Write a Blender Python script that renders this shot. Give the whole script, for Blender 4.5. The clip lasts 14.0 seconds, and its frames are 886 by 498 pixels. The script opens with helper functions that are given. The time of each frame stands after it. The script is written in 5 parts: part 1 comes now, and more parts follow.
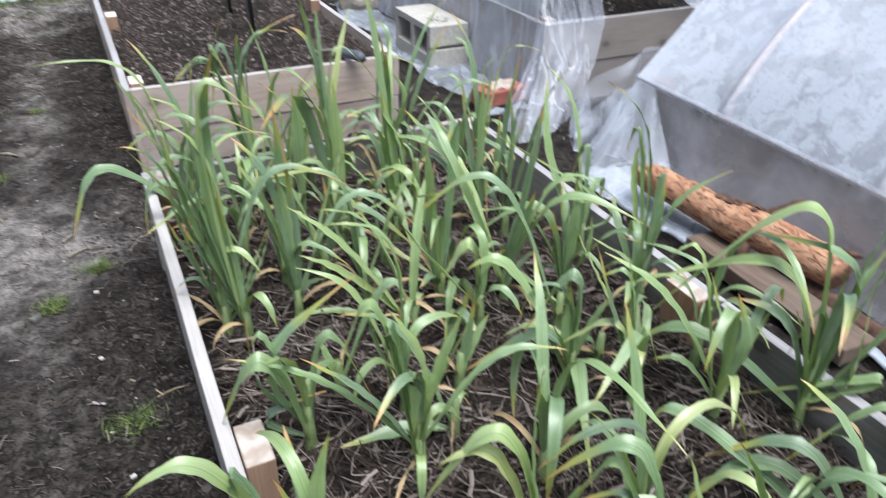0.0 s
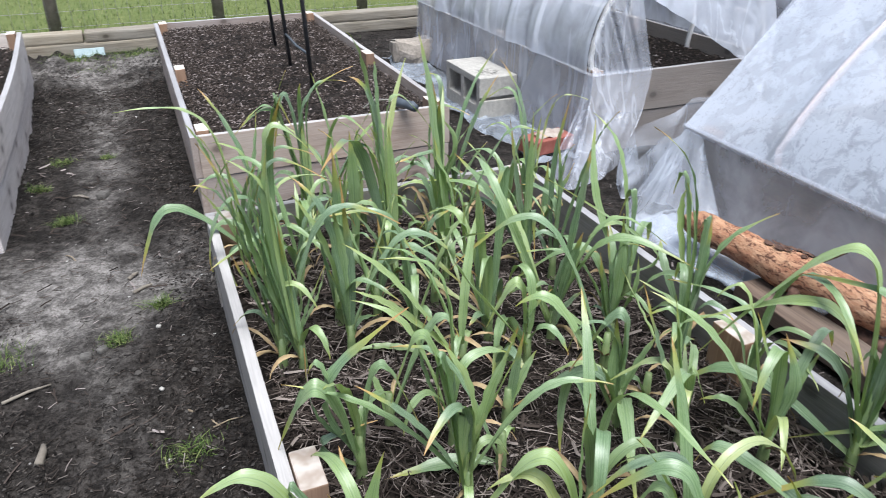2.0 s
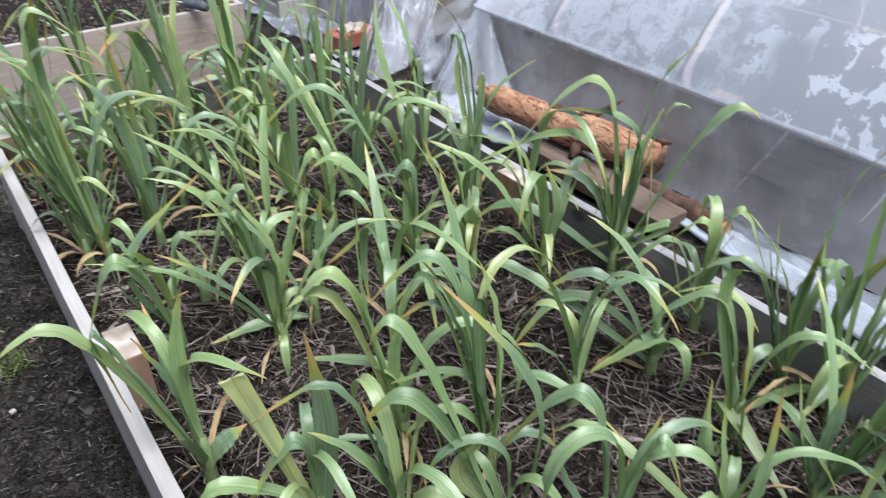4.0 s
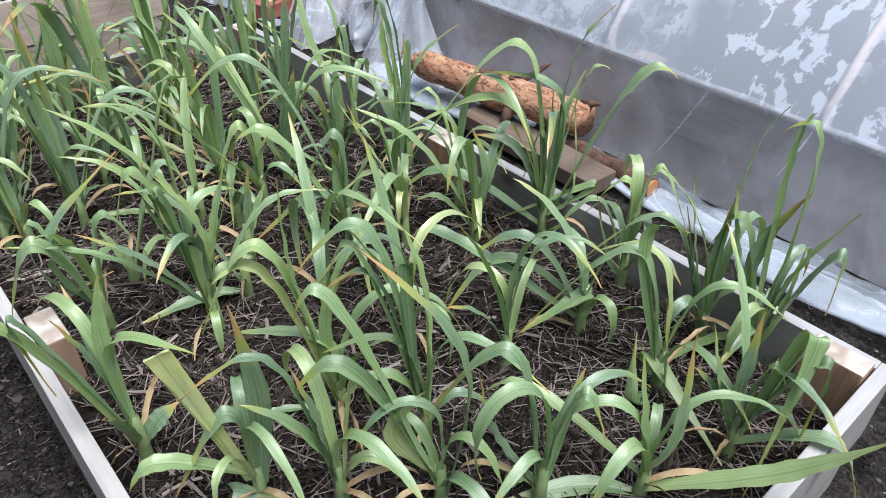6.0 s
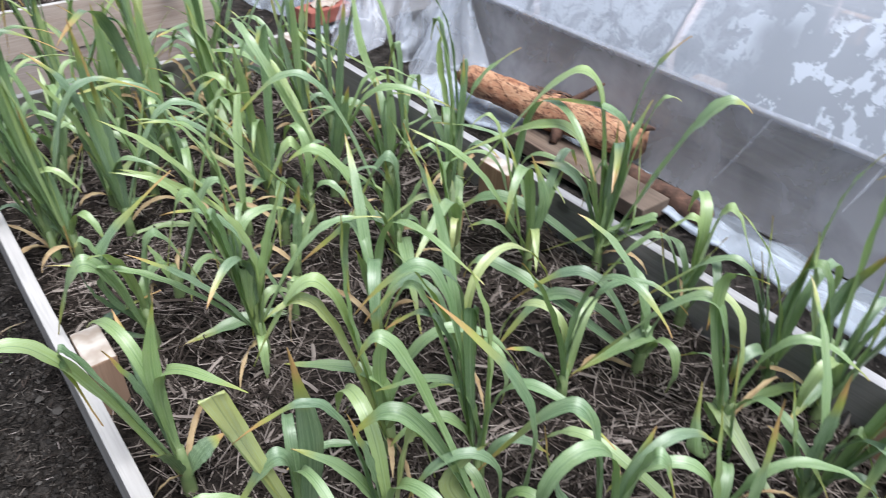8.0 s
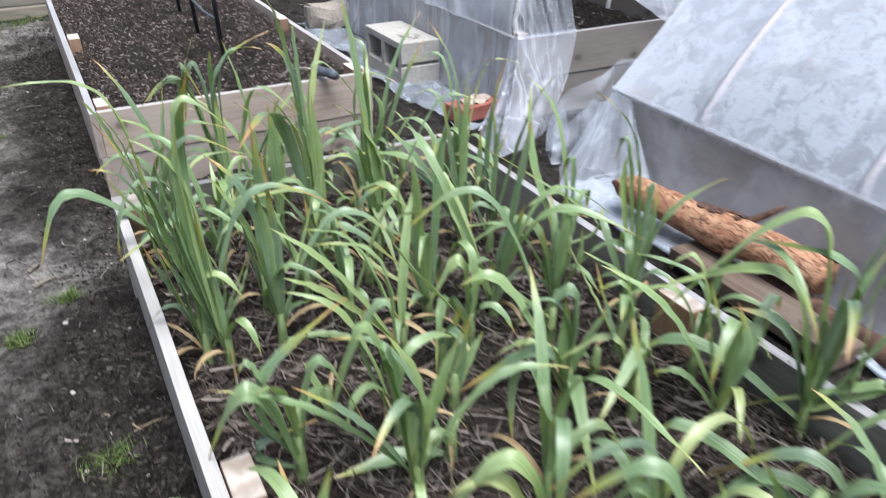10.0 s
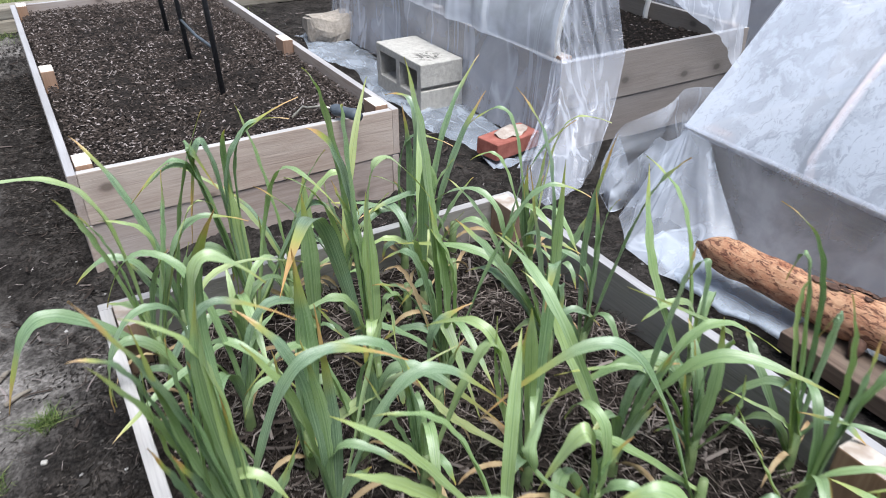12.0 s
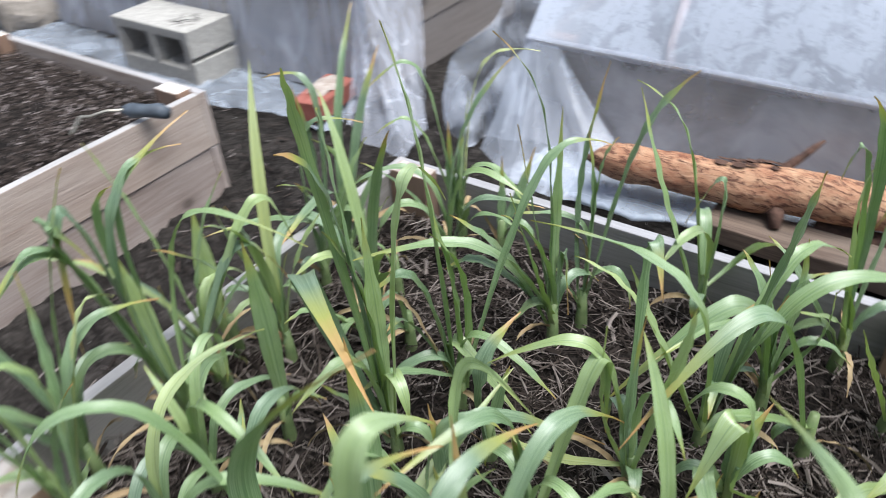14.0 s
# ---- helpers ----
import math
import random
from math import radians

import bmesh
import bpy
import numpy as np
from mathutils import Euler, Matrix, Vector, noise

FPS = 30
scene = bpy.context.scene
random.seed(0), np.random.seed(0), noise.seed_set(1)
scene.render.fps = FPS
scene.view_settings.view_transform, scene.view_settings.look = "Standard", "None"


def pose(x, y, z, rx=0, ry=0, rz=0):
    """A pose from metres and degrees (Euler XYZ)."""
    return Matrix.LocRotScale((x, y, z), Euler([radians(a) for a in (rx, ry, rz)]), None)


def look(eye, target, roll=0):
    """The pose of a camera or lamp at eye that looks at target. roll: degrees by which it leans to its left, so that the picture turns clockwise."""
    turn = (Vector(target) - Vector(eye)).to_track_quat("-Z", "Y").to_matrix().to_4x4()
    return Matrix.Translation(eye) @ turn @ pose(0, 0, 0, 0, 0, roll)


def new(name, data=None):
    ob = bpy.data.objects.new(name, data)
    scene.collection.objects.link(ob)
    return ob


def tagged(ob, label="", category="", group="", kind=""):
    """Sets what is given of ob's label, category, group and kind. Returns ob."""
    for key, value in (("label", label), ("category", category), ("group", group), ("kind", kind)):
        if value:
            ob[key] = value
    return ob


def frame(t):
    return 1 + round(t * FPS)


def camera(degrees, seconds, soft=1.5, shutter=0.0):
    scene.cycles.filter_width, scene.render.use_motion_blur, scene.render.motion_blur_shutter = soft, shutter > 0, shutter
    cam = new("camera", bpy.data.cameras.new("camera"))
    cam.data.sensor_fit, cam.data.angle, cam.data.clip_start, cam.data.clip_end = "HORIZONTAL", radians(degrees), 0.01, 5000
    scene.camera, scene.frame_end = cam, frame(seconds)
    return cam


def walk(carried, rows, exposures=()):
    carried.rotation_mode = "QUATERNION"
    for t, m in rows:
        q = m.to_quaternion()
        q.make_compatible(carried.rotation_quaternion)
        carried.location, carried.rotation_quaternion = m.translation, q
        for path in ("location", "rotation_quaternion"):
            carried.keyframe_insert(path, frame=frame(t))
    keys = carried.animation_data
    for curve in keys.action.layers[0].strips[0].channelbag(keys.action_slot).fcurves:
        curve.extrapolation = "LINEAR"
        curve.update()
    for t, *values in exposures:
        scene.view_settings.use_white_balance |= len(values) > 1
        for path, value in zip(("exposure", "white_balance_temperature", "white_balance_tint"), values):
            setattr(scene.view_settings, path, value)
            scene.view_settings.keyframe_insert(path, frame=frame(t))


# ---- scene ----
cam = camera(63.4, 14.0, soft=0.9, shutter=0.8)
PATH = [
    (0, (-0.035, 0.491, 1.028), (0.718, 2.011, -0.032), 0.9),
    (0.5, (-0.056, 0.493, 1.041), (0.636, 2.084, 0.045), 1.1),
    (1, (-0.069, 0.473, 1.038), (0.587, 2.098, 0.075), 1.0),
    (1.5, (-0.064, 0.459, 1.035), (0.577, 2.101, 0.089), 0.4),
    (2, (-0.062, 0.451, 1.032), (0.604, 2.086, 0.092), -0.3),
    (2.5, (-0.05, 0.439, 1.035), (0.673, 2.04, 0.079), -1.1),
    (3, (-0.032, 0.394, 1.02), (0.777, 1.925, 0.019), -1.5),
    (3.5, (-0.039, 0.32, 0.987), (0.866, 1.753, -0.074), -1.6),
    (4, (-0.05, 0.304, 0.992), (0.931, 1.627, -0.143), -0.1),
    (6.5, (-0.035, 0.28, 0.994), (1.04, 1.45, -0.221), 1.1),
    (7, (-0.037, 0.315, 1.006), (1.043, 1.464, -0.225), 1.9),
    (9.5, (-0.031, 0.438, 0.995), (0.82, 1.903, -0.068), 0.7),
    (10, (-0.048, 0.534, 1.008), (0.789, 2.038, -0.009), 0.6),
    (10.5, (-0.058, 0.663, 0.998), (0.778, 2.185, 0.005), 0.4),
    (11, (-0.07, 0.76, 1.004), (0.768, 2.279, 0.009), -0.2),
    (11.5, (-0.029, 0.863, 1.005), (0.82, 2.363, -0.009), -0.1),
    (12, (0.009, 0.968, 1.024), (0.87, 2.442, -0.019), -0.1),
    (12.5, (0.022, 1.029, 1.018), (0.903, 2.461, -0.065), -0.5),
    (13, (0.019, 1.081, 0.993), (0.985, 2.409, -0.148), -1.8),
    (13.5, (-0.039, 1.23, 1.001), (1.055, 2.409, -0.187), -4.0),
    (14, (-0.068, 1.378, 0.977), (1.215, 2.325, -0.23), -4.1),
]
# the recording brightens and darkens slightly by itself
EXPOSURE = ((0, 1.31), (2.5, 1.24), (4, 1.18), (6.5, 1.26), (7, 1.28), (9.5, 1.30), (14, 1.28))
walk(cam, [(t, look(eye, target, roll)) for t, eye, target, roll in PATH], EXPOSURE)


# ---- world and light: a bright overcast sky ----
world = bpy.data.worlds.new("world")
scene.world = world
world.use_nodes = True
wn, wl = world.node_tree.nodes, world.node_tree.links
bg = wn["Background"]
sky = wn.new("ShaderNodeTexSky")
sky.sky_type, sky.sun_disc = "NISHITA", False
sky.sun_elevation, sky.sun_rotation = radians(66), radians(177)
hue = wn.new("ShaderNodeHueSaturation")
hue.inputs["Saturation"].default_value = 0.7
wl.new(sky.outputs[0], hue.inputs["Color"])
wl.new(hue.outputs[0], bg.inputs["Color"])
bg.inputs["Strength"].default_value = 0.066
sun = new("sun", bpy.data.lights.new("sun", "SUN"))
sun.data.energy, sun.data.angle, sun.data.color = 2.6, radians(40), (0.96, 0.98, 1.0)
sun.matrix_world = look((0.1, -1.75, 5.0), (0, 0, 0))


# ---- materials ----
def material(name):
    m = bpy.data.materials.new(name)
    m.use_nodes = True
    return m, m.node_tree.nodes, m.node_tree.links, m.node_tree.nodes["Principled BSDF"]


def coords(n, l, scale=(1, 1, 1), kind="Object"):
    tc, mp = n.new("ShaderNodeTexCoord"), n.new("ShaderNodeMapping")
    mp.inputs["Scale"].default_value = scale
    l.new(tc.outputs[kind], mp.inputs["Vector"])
    return mp.outputs[0]


def noise_of(n, l, vec, scale, detail=4, rough=0.55, distort=0.0):
    t = n.new("ShaderNodeTexNoise")
    t.inputs["Scale"].default_value, t.inputs["Detail"].default_value = scale, detail
    t.inputs["Roughness"].default_value, t.inputs["Distortion"].default_value = rough, distort
    l.new(vec, t.inputs["Vector"])
    return t.outputs["Fac"]


def ramp(n, l, fac, *stops):
    r = n.new("ShaderNodeValToRGB")
    e = r.color_ramp.elements
    while len(e) < len(stops):
        e.new(0.5)
    for k, (at, c) in zip(e, stops):
        k.position, k.color = at, (c, c, c, 1) if isinstance(c, (int, float)) else (*c, 1)
    l.new(fac, r.inputs["Fac"])
    return r.outputs["Color"]


def mixed(n, l, fac, a, b, how="MIX"):
    m = n.new("ShaderNodeMix")
    m.data_type, m.blend_type = "RGBA", how
    for socket, v in ((m.inputs[0], fac), (m.inputs[6], a), (m.inputs[7], b)):
        if isinstance(v, (int, float)):
            socket.default_value = v
        elif isinstance(v, tuple):
            socket.default_value = (*v, 1)
        else:
            l.new(v, socket)
    return m.outputs[2]


def bumped(n, l, bsdf, height, strength=0.4, distance=0.004):
    b = n.new("ShaderNodeBump")
    b.inputs["Strength"].default_value, b.inputs["Distance"].default_value = strength, distance
    l.new(height, b.inputs["Height"])
    l.new(b.outputs[0], bsdf.inputs["Normal"])


def wood(name, dark, light, grey, rough=0.75, knots=True):
    """Sawn softwood: the grain runs along the local x axis."""
    m, n, l, b = material(name)
    info = n.new("ShaderNodeObjectInfo")
    add = n.new("ShaderNodeVectorMath")
    tc = n.new("ShaderNodeTexCoord")
    off = n.new("ShaderNodeVectorMath")
    off.operation = "SCALE"
    off.inputs[0].default_value = (3.1, 7.7, 5.3)
    l.new(info.outputs["Random"], off.inputs["Scale"])
    l.new(tc.outputs["Object"], add.inputs[0])
    l.new(off.outputs[0], add.inputs[1])

    def scaled(v):
        mp = n.new("ShaderNodeMapping")
        mp.inputs["Scale"].default_value = v
        l.new(add.outputs[0], mp.inputs["Vector"])
        return mp.outputs[0]
    grain = noise_of(n, l, scaled((1.2, 22, 22)), 3.0, 5, 0.6, 1.2)
    fine = noise_of(n, l, scaled((6, 160, 160)), 2.0, 3)
    stain = noise_of(n, l, scaled((1.6, 4, 4)), 1.6, 4)
    col = mixed(n, l, ramp(n, l, grain, (0.3, 0), (0.72, 1)), light, dark)
    col = mixed(n, l, ramp(n, l, stain, (0.38, 0.0), (0.66, 0.75)), col, grey)
    col = mixed(n, l, ramp(n, l, fine, (0.3, 0.2), (0.55, 0.0)), col, tuple(0.45 * c for c in dark))
    if knots:
        v = n.new("ShaderNodeTexVoronoi")
        v.voronoi_dimensions = "2D"
        v.inputs["Scale"].default_value = 1.0
        parts = n.new("ShaderNodeSeparateXYZ")
        l.new(scaled((4.4, 1, 6.5)), parts.inputs[0])
        face = n.new("ShaderNodeCombineXYZ")
        l.new(parts.outputs["X"], face.inputs["X"])
        l.new(parts.outputs["Z"], face.inputs["Y"])
        l.new(face.outputs[0], v.inputs["Vector"])
        tone = n.new("ShaderNodeSeparateColor")
        l.new(v.outputs["Color"], tone.inputs[0])
        here = ramp(n, l, tone.outputs[0], (0.52, 0.0), (0.54, 1.0))
        halo = mixed(n, l, 1.0, here, ramp(n, l, v.outputs["Distance"], (0.10, 0.4), (0.24, 0.0)), "MULTIPLY")
        core = mixed(n, l, 1.0, here, ramp(n, l, v.outputs["Distance"], (0.05, 0.75), (0.10, 0.0)), "MULTIPLY")
        col = mixed(n, l, halo, col, tuple(0.7 * c for c in dark))
        col = mixed(n, l, core, col, tuple(0.38 * c for c in dark))
    tint = mixed(n, l, info.outputs["Random"], (0.86, 0.86, 0.88), (1.1, 1.06, 1.0))
    col = mixed(n, l, 1.0, col, tint, "MULTIPLY")
    l.new(col, b.inputs["Base Color"])
    b.inputs["Roughness"].default_value = rough
    bumped(n, l, b, mixed(n, l, 0.5, grain, fine), 0.5, 0.003)
    return m


BOARD = wood("weathered_board", (0.28, 0.215, 0.185), (0.44, 0.365, 0.325), (0.45, 0.40, 0.375))
BOARD_SILVER = wood("silvered_board", (0.185, 0.172, 0.168), (0.29, 0.277, 0.273), (0.32, 0.31, 0.315))
# darker board tone, used for the bed under the film
BOARD_COVERED = wood("covered_board", (0.155, 0.135, 0.122), (0.235, 0.212, 0.197), (0.26, 0.243, 0.232))
BOARD_GREY = wood("grey_board", (0.235, 0.205, 0.188), (0.285, 0.252, 0.234), (0.29, 0.265, 0.25))
BOARD_PALE = wood("pale_grey_board", (0.44, 0.385, 0.36), (0.74, 0.68, 0.655), (0.78, 0.735, 0.72))
# sky light on the tops of the boards, put into their colour
RIM_SKYLIGHT = wood("skylit_edge", (0.29, 0.283, 0.29), (0.40, 0.395, 0.41), (0.46, 0.455, 0.475), 0.7, False)
POST = wood("post_wood", (0.22, 0.12, 0.075), (0.38, 0.24, 0.16), (0.28, 0.20, 0.155), knots=False)
SLEEPER = wood("sleeper_wood", (0.16, 0.13, 0.09), (0.36, 0.32, 0.26), (0.32, 0.30, 0.26), 0.85)
# colour darkened for wet wood and for the log's shade
PLANK = wood("plank_wood", (0.075, 0.05, 0.038), (0.17, 0.125, 0.098), (0.15, 0.125, 0.108), 0.85)


def end_grain(name, a, c):
    m, n, l, b = material(name)
    w = n.new("ShaderNodeTexWave")
    w.wave_type, w.rings_direction = "RINGS", "Z"
    w.inputs["Scale"].default_value, w.inputs["Distortion"].default_value = 34, 4.0
    l.new(coords(n, l), w.inputs["Vector"])
    l.new(mixed(n, l, w.outputs["Fac"], a, c), b.inputs["Base Color"])
    b.inputs["Roughness"].default_value = 0.8
    return m


END = end_grain("weathered_end_grain", (0.33, 0.265, 0.22), (0.52, 0.465, 0.425))
END_FRESH = end_grain("fresh_end_grain", (0.56, 0.48, 0.41), (0.76, 0.72, 0.68))


def soil(name, dark, mid, pale, patch, chips=0.0, bump=0.012):
    m, n, l, b = material(name)
    vec = coords(n, l)
    big, small = noise_of(n, l, vec, 2.3, 5, 0.6), noise_of(n, l, vec, 38, 6, 0.7)
    tiny = noise_of(n, l, vec, 210, 3, 0.6)
    col = mixed(n, l, ramp(n, l, small, (0.38, 0), (0.62, 1)), dark, mid)
    if patch:
        col = mixed(n, l, ramp(n, l, big, (0.46, 0.0), (0.64, patch)), col, pale)
    col = mixed(n, l, ramp(n, l, tiny, (0.36, 0.8), (0.54, 0.0)), col, tuple(0.4 * c for c in dark))
    l.new(col, b.inputs["Base Color"])
    b.inputs["Roughness"].default_value = 0.95
    b.inputs["Specular IOR Level"].default_value = 0.12
    bumped(n, l, b, mixed(n, l, 0.45, small, tiny), 0.9, bump)
    return m, n, l, b, col


SOIL = soil("bed_soil", (0.009, 0.0075, 0.0066), (0.042, 0.034, 0.030), (0.1, 0.09, 0.08), 0.0)[0]


def ground_material():
    """Trodden earth on the paths, paler where feet have packed it, and turf past the timber edging."""
    m, n, l, b, col = soil("earth", (0.008, 0.007, 0.0064), (0.036, 0.031, 0.0285), (0.25, 0.235, 0.225), 0.0)
    vec = coords(n, l)
    sep = n.new("ShaderNodeSeparateXYZ")
    l.new(vec, sep.inputs[0])

    def band(value, centre, half):
        a = n.new("ShaderNodeMath")
        a.operation = "SUBTRACT"
        l.new(value, a.inputs[0])
        a.inputs[1].default_value = centre
        c = n.new("ShaderNodeMath")
        c.operation = "ABSOLUTE"
        l.new(a.outputs[0], c.inputs[0])
        d = n.new("ShaderNodeMath")
        d.operation = "DIVIDE"
        l.new(c.outputs[0], d.inputs[0])
        d.inputs[1].default_value = half
        return ramp(n, l, d.outputs[0], (0.0, 1.0), (1.0, 0.0))
    x, y = sep.outputs["X"], sep.outputs["Y"]
    ragged = ramp(n, l, noise_of(n, l, vec, 4.0, 9, 0.75), (0.36, 0.1), (0.60, 1.0))
    # a broad packed patch by the end of the grey bed, a narrow trodden line on from it, bare ground at the far end
    patch = mixed(n, l, 1.0, band(x, -0.40, 0.50), band(y, 2.40, 0.42), "MULTIPLY")
    near = mixed(n, l, 1.0, band(x, -0.28, 0.17), band(y, 1.9, 0.9), "MULTIPLY")
    strip = mixed(n, l, 1.0, band(x, -0.29, 0.17), band(y, 4.1, 2.2), "MULTIPLY")
    strip = mixed(n, l, 1.0, mixed(n, l, 1.0, mixed(n, l, 1.0, near, (0.5, 0.5, 0.5), "MULTIPLY"), strip, "LIGHTEN"), (0.5, 0.5, 0.5), "MULTIPLY")
    gap = mixed(n, l, 1.0, band(x, -0.36, 0.6), band(y, 5.0, 0.55), "MULTIPLY")
    packed = mixed(n, l, 1.0, mixed(n, l, 1.0, patch, strip, "LIGHTEN"), gap, "LIGHTEN")
    packed = mixed(n, l, 1.0, packed, ragged, "MULTIPLY")
    fine = noise_of(n, l, vec, 150, 3, 0.7)
    grit = noise_of(n, l, vec, 45, 5, 0.75, 0.6)
    # fine tone contrast stands in for weak shading on the crumbs
    speck = ramp(n, l, mixed(n, l, 0.55, fine, grit), (0.43, 0.0), (0.57, 1.0))
    pale = mixed(n, l, speck, (0.105, 0.097, 0.092), (0.24, 0.225, 0.217))
    dark = mixed(n, l, speck, (0.010, 0.0088, 0.008), (0.064, 0.057, 0.053))
    col = mixed(n, l, ramp(n, l, packed, (0.05, 0.0), (0.36, 0.95)), mixed(n, l, 0.6, col, dark), pale)
    # mottled tone stands in for light and shade on the clods
    lump = ramp(n, l, noise_of(n, l, vec, 11, 7, 0.75, 0.4), (0.42, 0.0), (0.57, 1.0))
    col = mixed(n, l, 1.0, col, mixed(n, l, lump, (0.55, 0.54, 0.53), (1.25, 1.24, 1.22)), "MULTIPLY")
    turf = mixed(n, l, noise_of(n, l, vec, 9, 6, 0.7), (0.07, 0.105, 0.03), (0.19, 0.215, 0.085))
    edge = n.new("ShaderNodeMath")
    edge.operation = "GREATER_THAN"
    l.new(sep.outputs["Y"], edge.inputs[0])
    edge.inputs[1].default_value = 5.62
    l.new(mixed(n, l, edge.outputs[0], col, turf), b.inputs["Base Color"])
    return m


EARTH = ground_material()


def island_stuff(name, a, b_, c, rough=0.85, mid=0.6):
    m, n, l, b = material(name)
    g = n.new("ShaderNodeNewGeometry")
    l.new(ramp(n, l, g.outputs["Random Per Island"], (0.0, a), (mid, b_), (1.0, c)), b.inputs["Base Color"])
    b.inputs["Roughness"].default_value = rough
    b.inputs["Specular IOR Level"].default_value = 0.15
    return m


NEEDLE = island_stuff("dry_needles", (0.008, 0.006, 0.005), (0.066, 0.051, 0.044), (0.33, 0.28, 0.255), 0.8, 0.64)
CHIP = island_stuff("bark_chips", (0.012, 0.0095, 0.0085), (0.075, 0.058, 0.050), (0.33, 0.285, 0.275), 0.85, 0.84)
CLOD = island_stuff("earth_clods", (0.010, 0.0088, 0.008), (0.031, 0.0275, 0.0255), (0.078, 0.071, 0.066))
FIBRE = island_stuff("soil_fibres", (0.006, 0.005, 0.0043), (0.032, 0.026, 0.0225), (0.14, 0.122, 0.11), 0.9, 0.72)
PEBBLE = island_stuff("pebbles", (0.12, 0.115, 0.11), (0.26, 0.25, 0.24), (0.5, 0.49, 0.47))
STRAW = island_stuff("dry_straw", (0.14, 0.10, 0.07), (0.30, 0.24, 0.17), (0.48, 0.41, 0.32))
TUFT = island_stuff("tuft_grass", (0.035, 0.065, 0.016), (0.085, 0.13, 0.034), (0.22, 0.24, 0.10), 0.6)
GRASS = island_stuff("grass_blades", (0.06, 0.10, 0.028), (0.135, 0.185, 0.055), (0.33, 0.32, 0.16), 0.6)


def leaf_material():
    """Garlic leaf: waxy blue-green blade with fine lengthwise veins, a pale base and a yellow to tan dry tip."""
    m, n, l, b = material("garlic_leaf")
    uv, info = n.new("ShaderNodeUVMap"), n.new("ShaderNodeObjectInfo")
    sep = n.new("ShaderNodeSeparateXYZ")
    l.new(uv.outputs[0], sep.inputs[0])
    mp = n.new("ShaderNodeMapping")
    mp.inputs["Scale"].default_value = (30, 1.0, 1)
    l.new(uv.outputs[0], mp.inputs["Vector"])
    vein = noise_of(n, l, mp.outputs[0], 1.0, 3, 0.7)
    blotch = noise_of(n, l, coords(n, l), 14, 4)
    bloom = noise_of(n, l, coords(n, l), 5, 3)
    green = ramp(n, l, info.outputs["Random"], (0.0, (0.052, 0.118, 0.048)), (0.3, (0.098, 0.192, 0.060)), (0.75, (0.178, 0.285, 0.072)), (0.95, (0.28, 0.37, 0.11)), (1.0, (0.43, 0.45, 0.15)))
    green = mixed(n, l, ramp(n, l, bloom, (0.42, 0.0), (0.70, 0.45)), green, (0.32, 0.42, 0.30))
    green = mixed(n, l, ramp(n, l, vein, (0.42, 0.0), (0.62, 0.45)), green, (0.44, 0.53, 0.39))
    green = mixed(n, l, ramp(n, l, blotch, (0.5, 0.0), (0.78, 0.35)), green, (0.24, 0.29, 0.10))
    # shade in the blade's central groove, painted as a darker line
    groove_shade = ramp(n, l, sep.outputs["X"], (0.46, 0.0), (0.495, 0.5), (0.505, 0.5), (0.54, 0.0))
    green = mixed(n, l, groove_shade, green, (0.06, 0.13, 0.06))
    # dry tip: how far it reaches down differs from leaf to leaf
    add = n.new("ShaderNodeMath")
    add.operation = "MULTIPLY_ADD"
    l.new(info.outputs["Random"], add.inputs[0])
    add.inputs[1].default_value = -0.16
    l.new(sep.outputs["Y"], add.inputs[2])
    wob = n.new("ShaderNodeMath")
    wob.operation = "MULTIPLY_ADD"
    l.new(blotch, wob.inputs[0])
    wob.inputs[1].default_value = 0.12
    l.new(add.outputs[0], wob.inputs[2])
    yellow = ramp(n, l, wob.outputs[0], (0.80, 0.0), (0.93, 0.85))
    tan = ramp(n, l, wob.outputs[0], (0.93, 0.0), (0.99, 1.0))
    col = mixed(n, l, yellow, green, (0.32, 0.33, 0.06))
    col = mixed(n, l, tan, col, (0.45, 0.27, 0.10))
    base = ramp(n, l, sep.outputs["Y"], (0.0, 0.4), (0.06, 0.0))
    col = mixed(n, l, base, col, (0.34, 0.40, 0.20))
    l.new(col, b.inputs["Base Color"])
    b.inputs["Roughness"].default_value = 0.48
    b.inputs["Specular IOR Level"].default_value = 1.0
    b.inputs["Coat Weight"].default_value, b.inputs["Coat Roughness"].default_value = 0.42, 0.34
    bumped(n, l, b, vein, 0.35, 0.001)
    tr = n.new("ShaderNodeBsdfTranslucent")
    l.new(mixed(n, l, 1.0, col, (1.7, 1.9, 0.65), "MULTIPLY"), tr.inputs["Color"])
    mx = n.new("ShaderNodeMixShader")
    mx.inputs[0].default_value = 0.13
    l.new(b.outputs[0], mx.inputs[1])
    l.new(tr.outputs[0], mx.inputs[2])
    l.new(mx.outputs[0], n["Material Output"].inputs["Surface"])
    return m


LEAF = leaf_material()


def plain(name, a, b_, scale, rough=0.8, metal=0.0, bump=0.3, dist=0.002):
    m, n, l, b = material(name)
    f = noise_of(n, l, coords(n, l), scale, 6, 0.65)
    l.new(mixed(n, l, ramp(n, l, f, (0.3, 0), (0.7, 1)), a, b_), b.inputs["Base Color"])
    b.inputs["Roughness"].default_value, b.inputs["Metallic"].default_value = rough, metal
    bumped(n, l, b, f, bump, dist)
    return m


DRY_LEAF = plain("dry_leaf", (0.26, 0.16, 0.08), (0.50, 0.39, 0.23), 30, 0.8)
STEM = plain("garlic_stem", (0.09, 0.15, 0.055), (0.23, 0.28, 0.13), 22, 0.5)
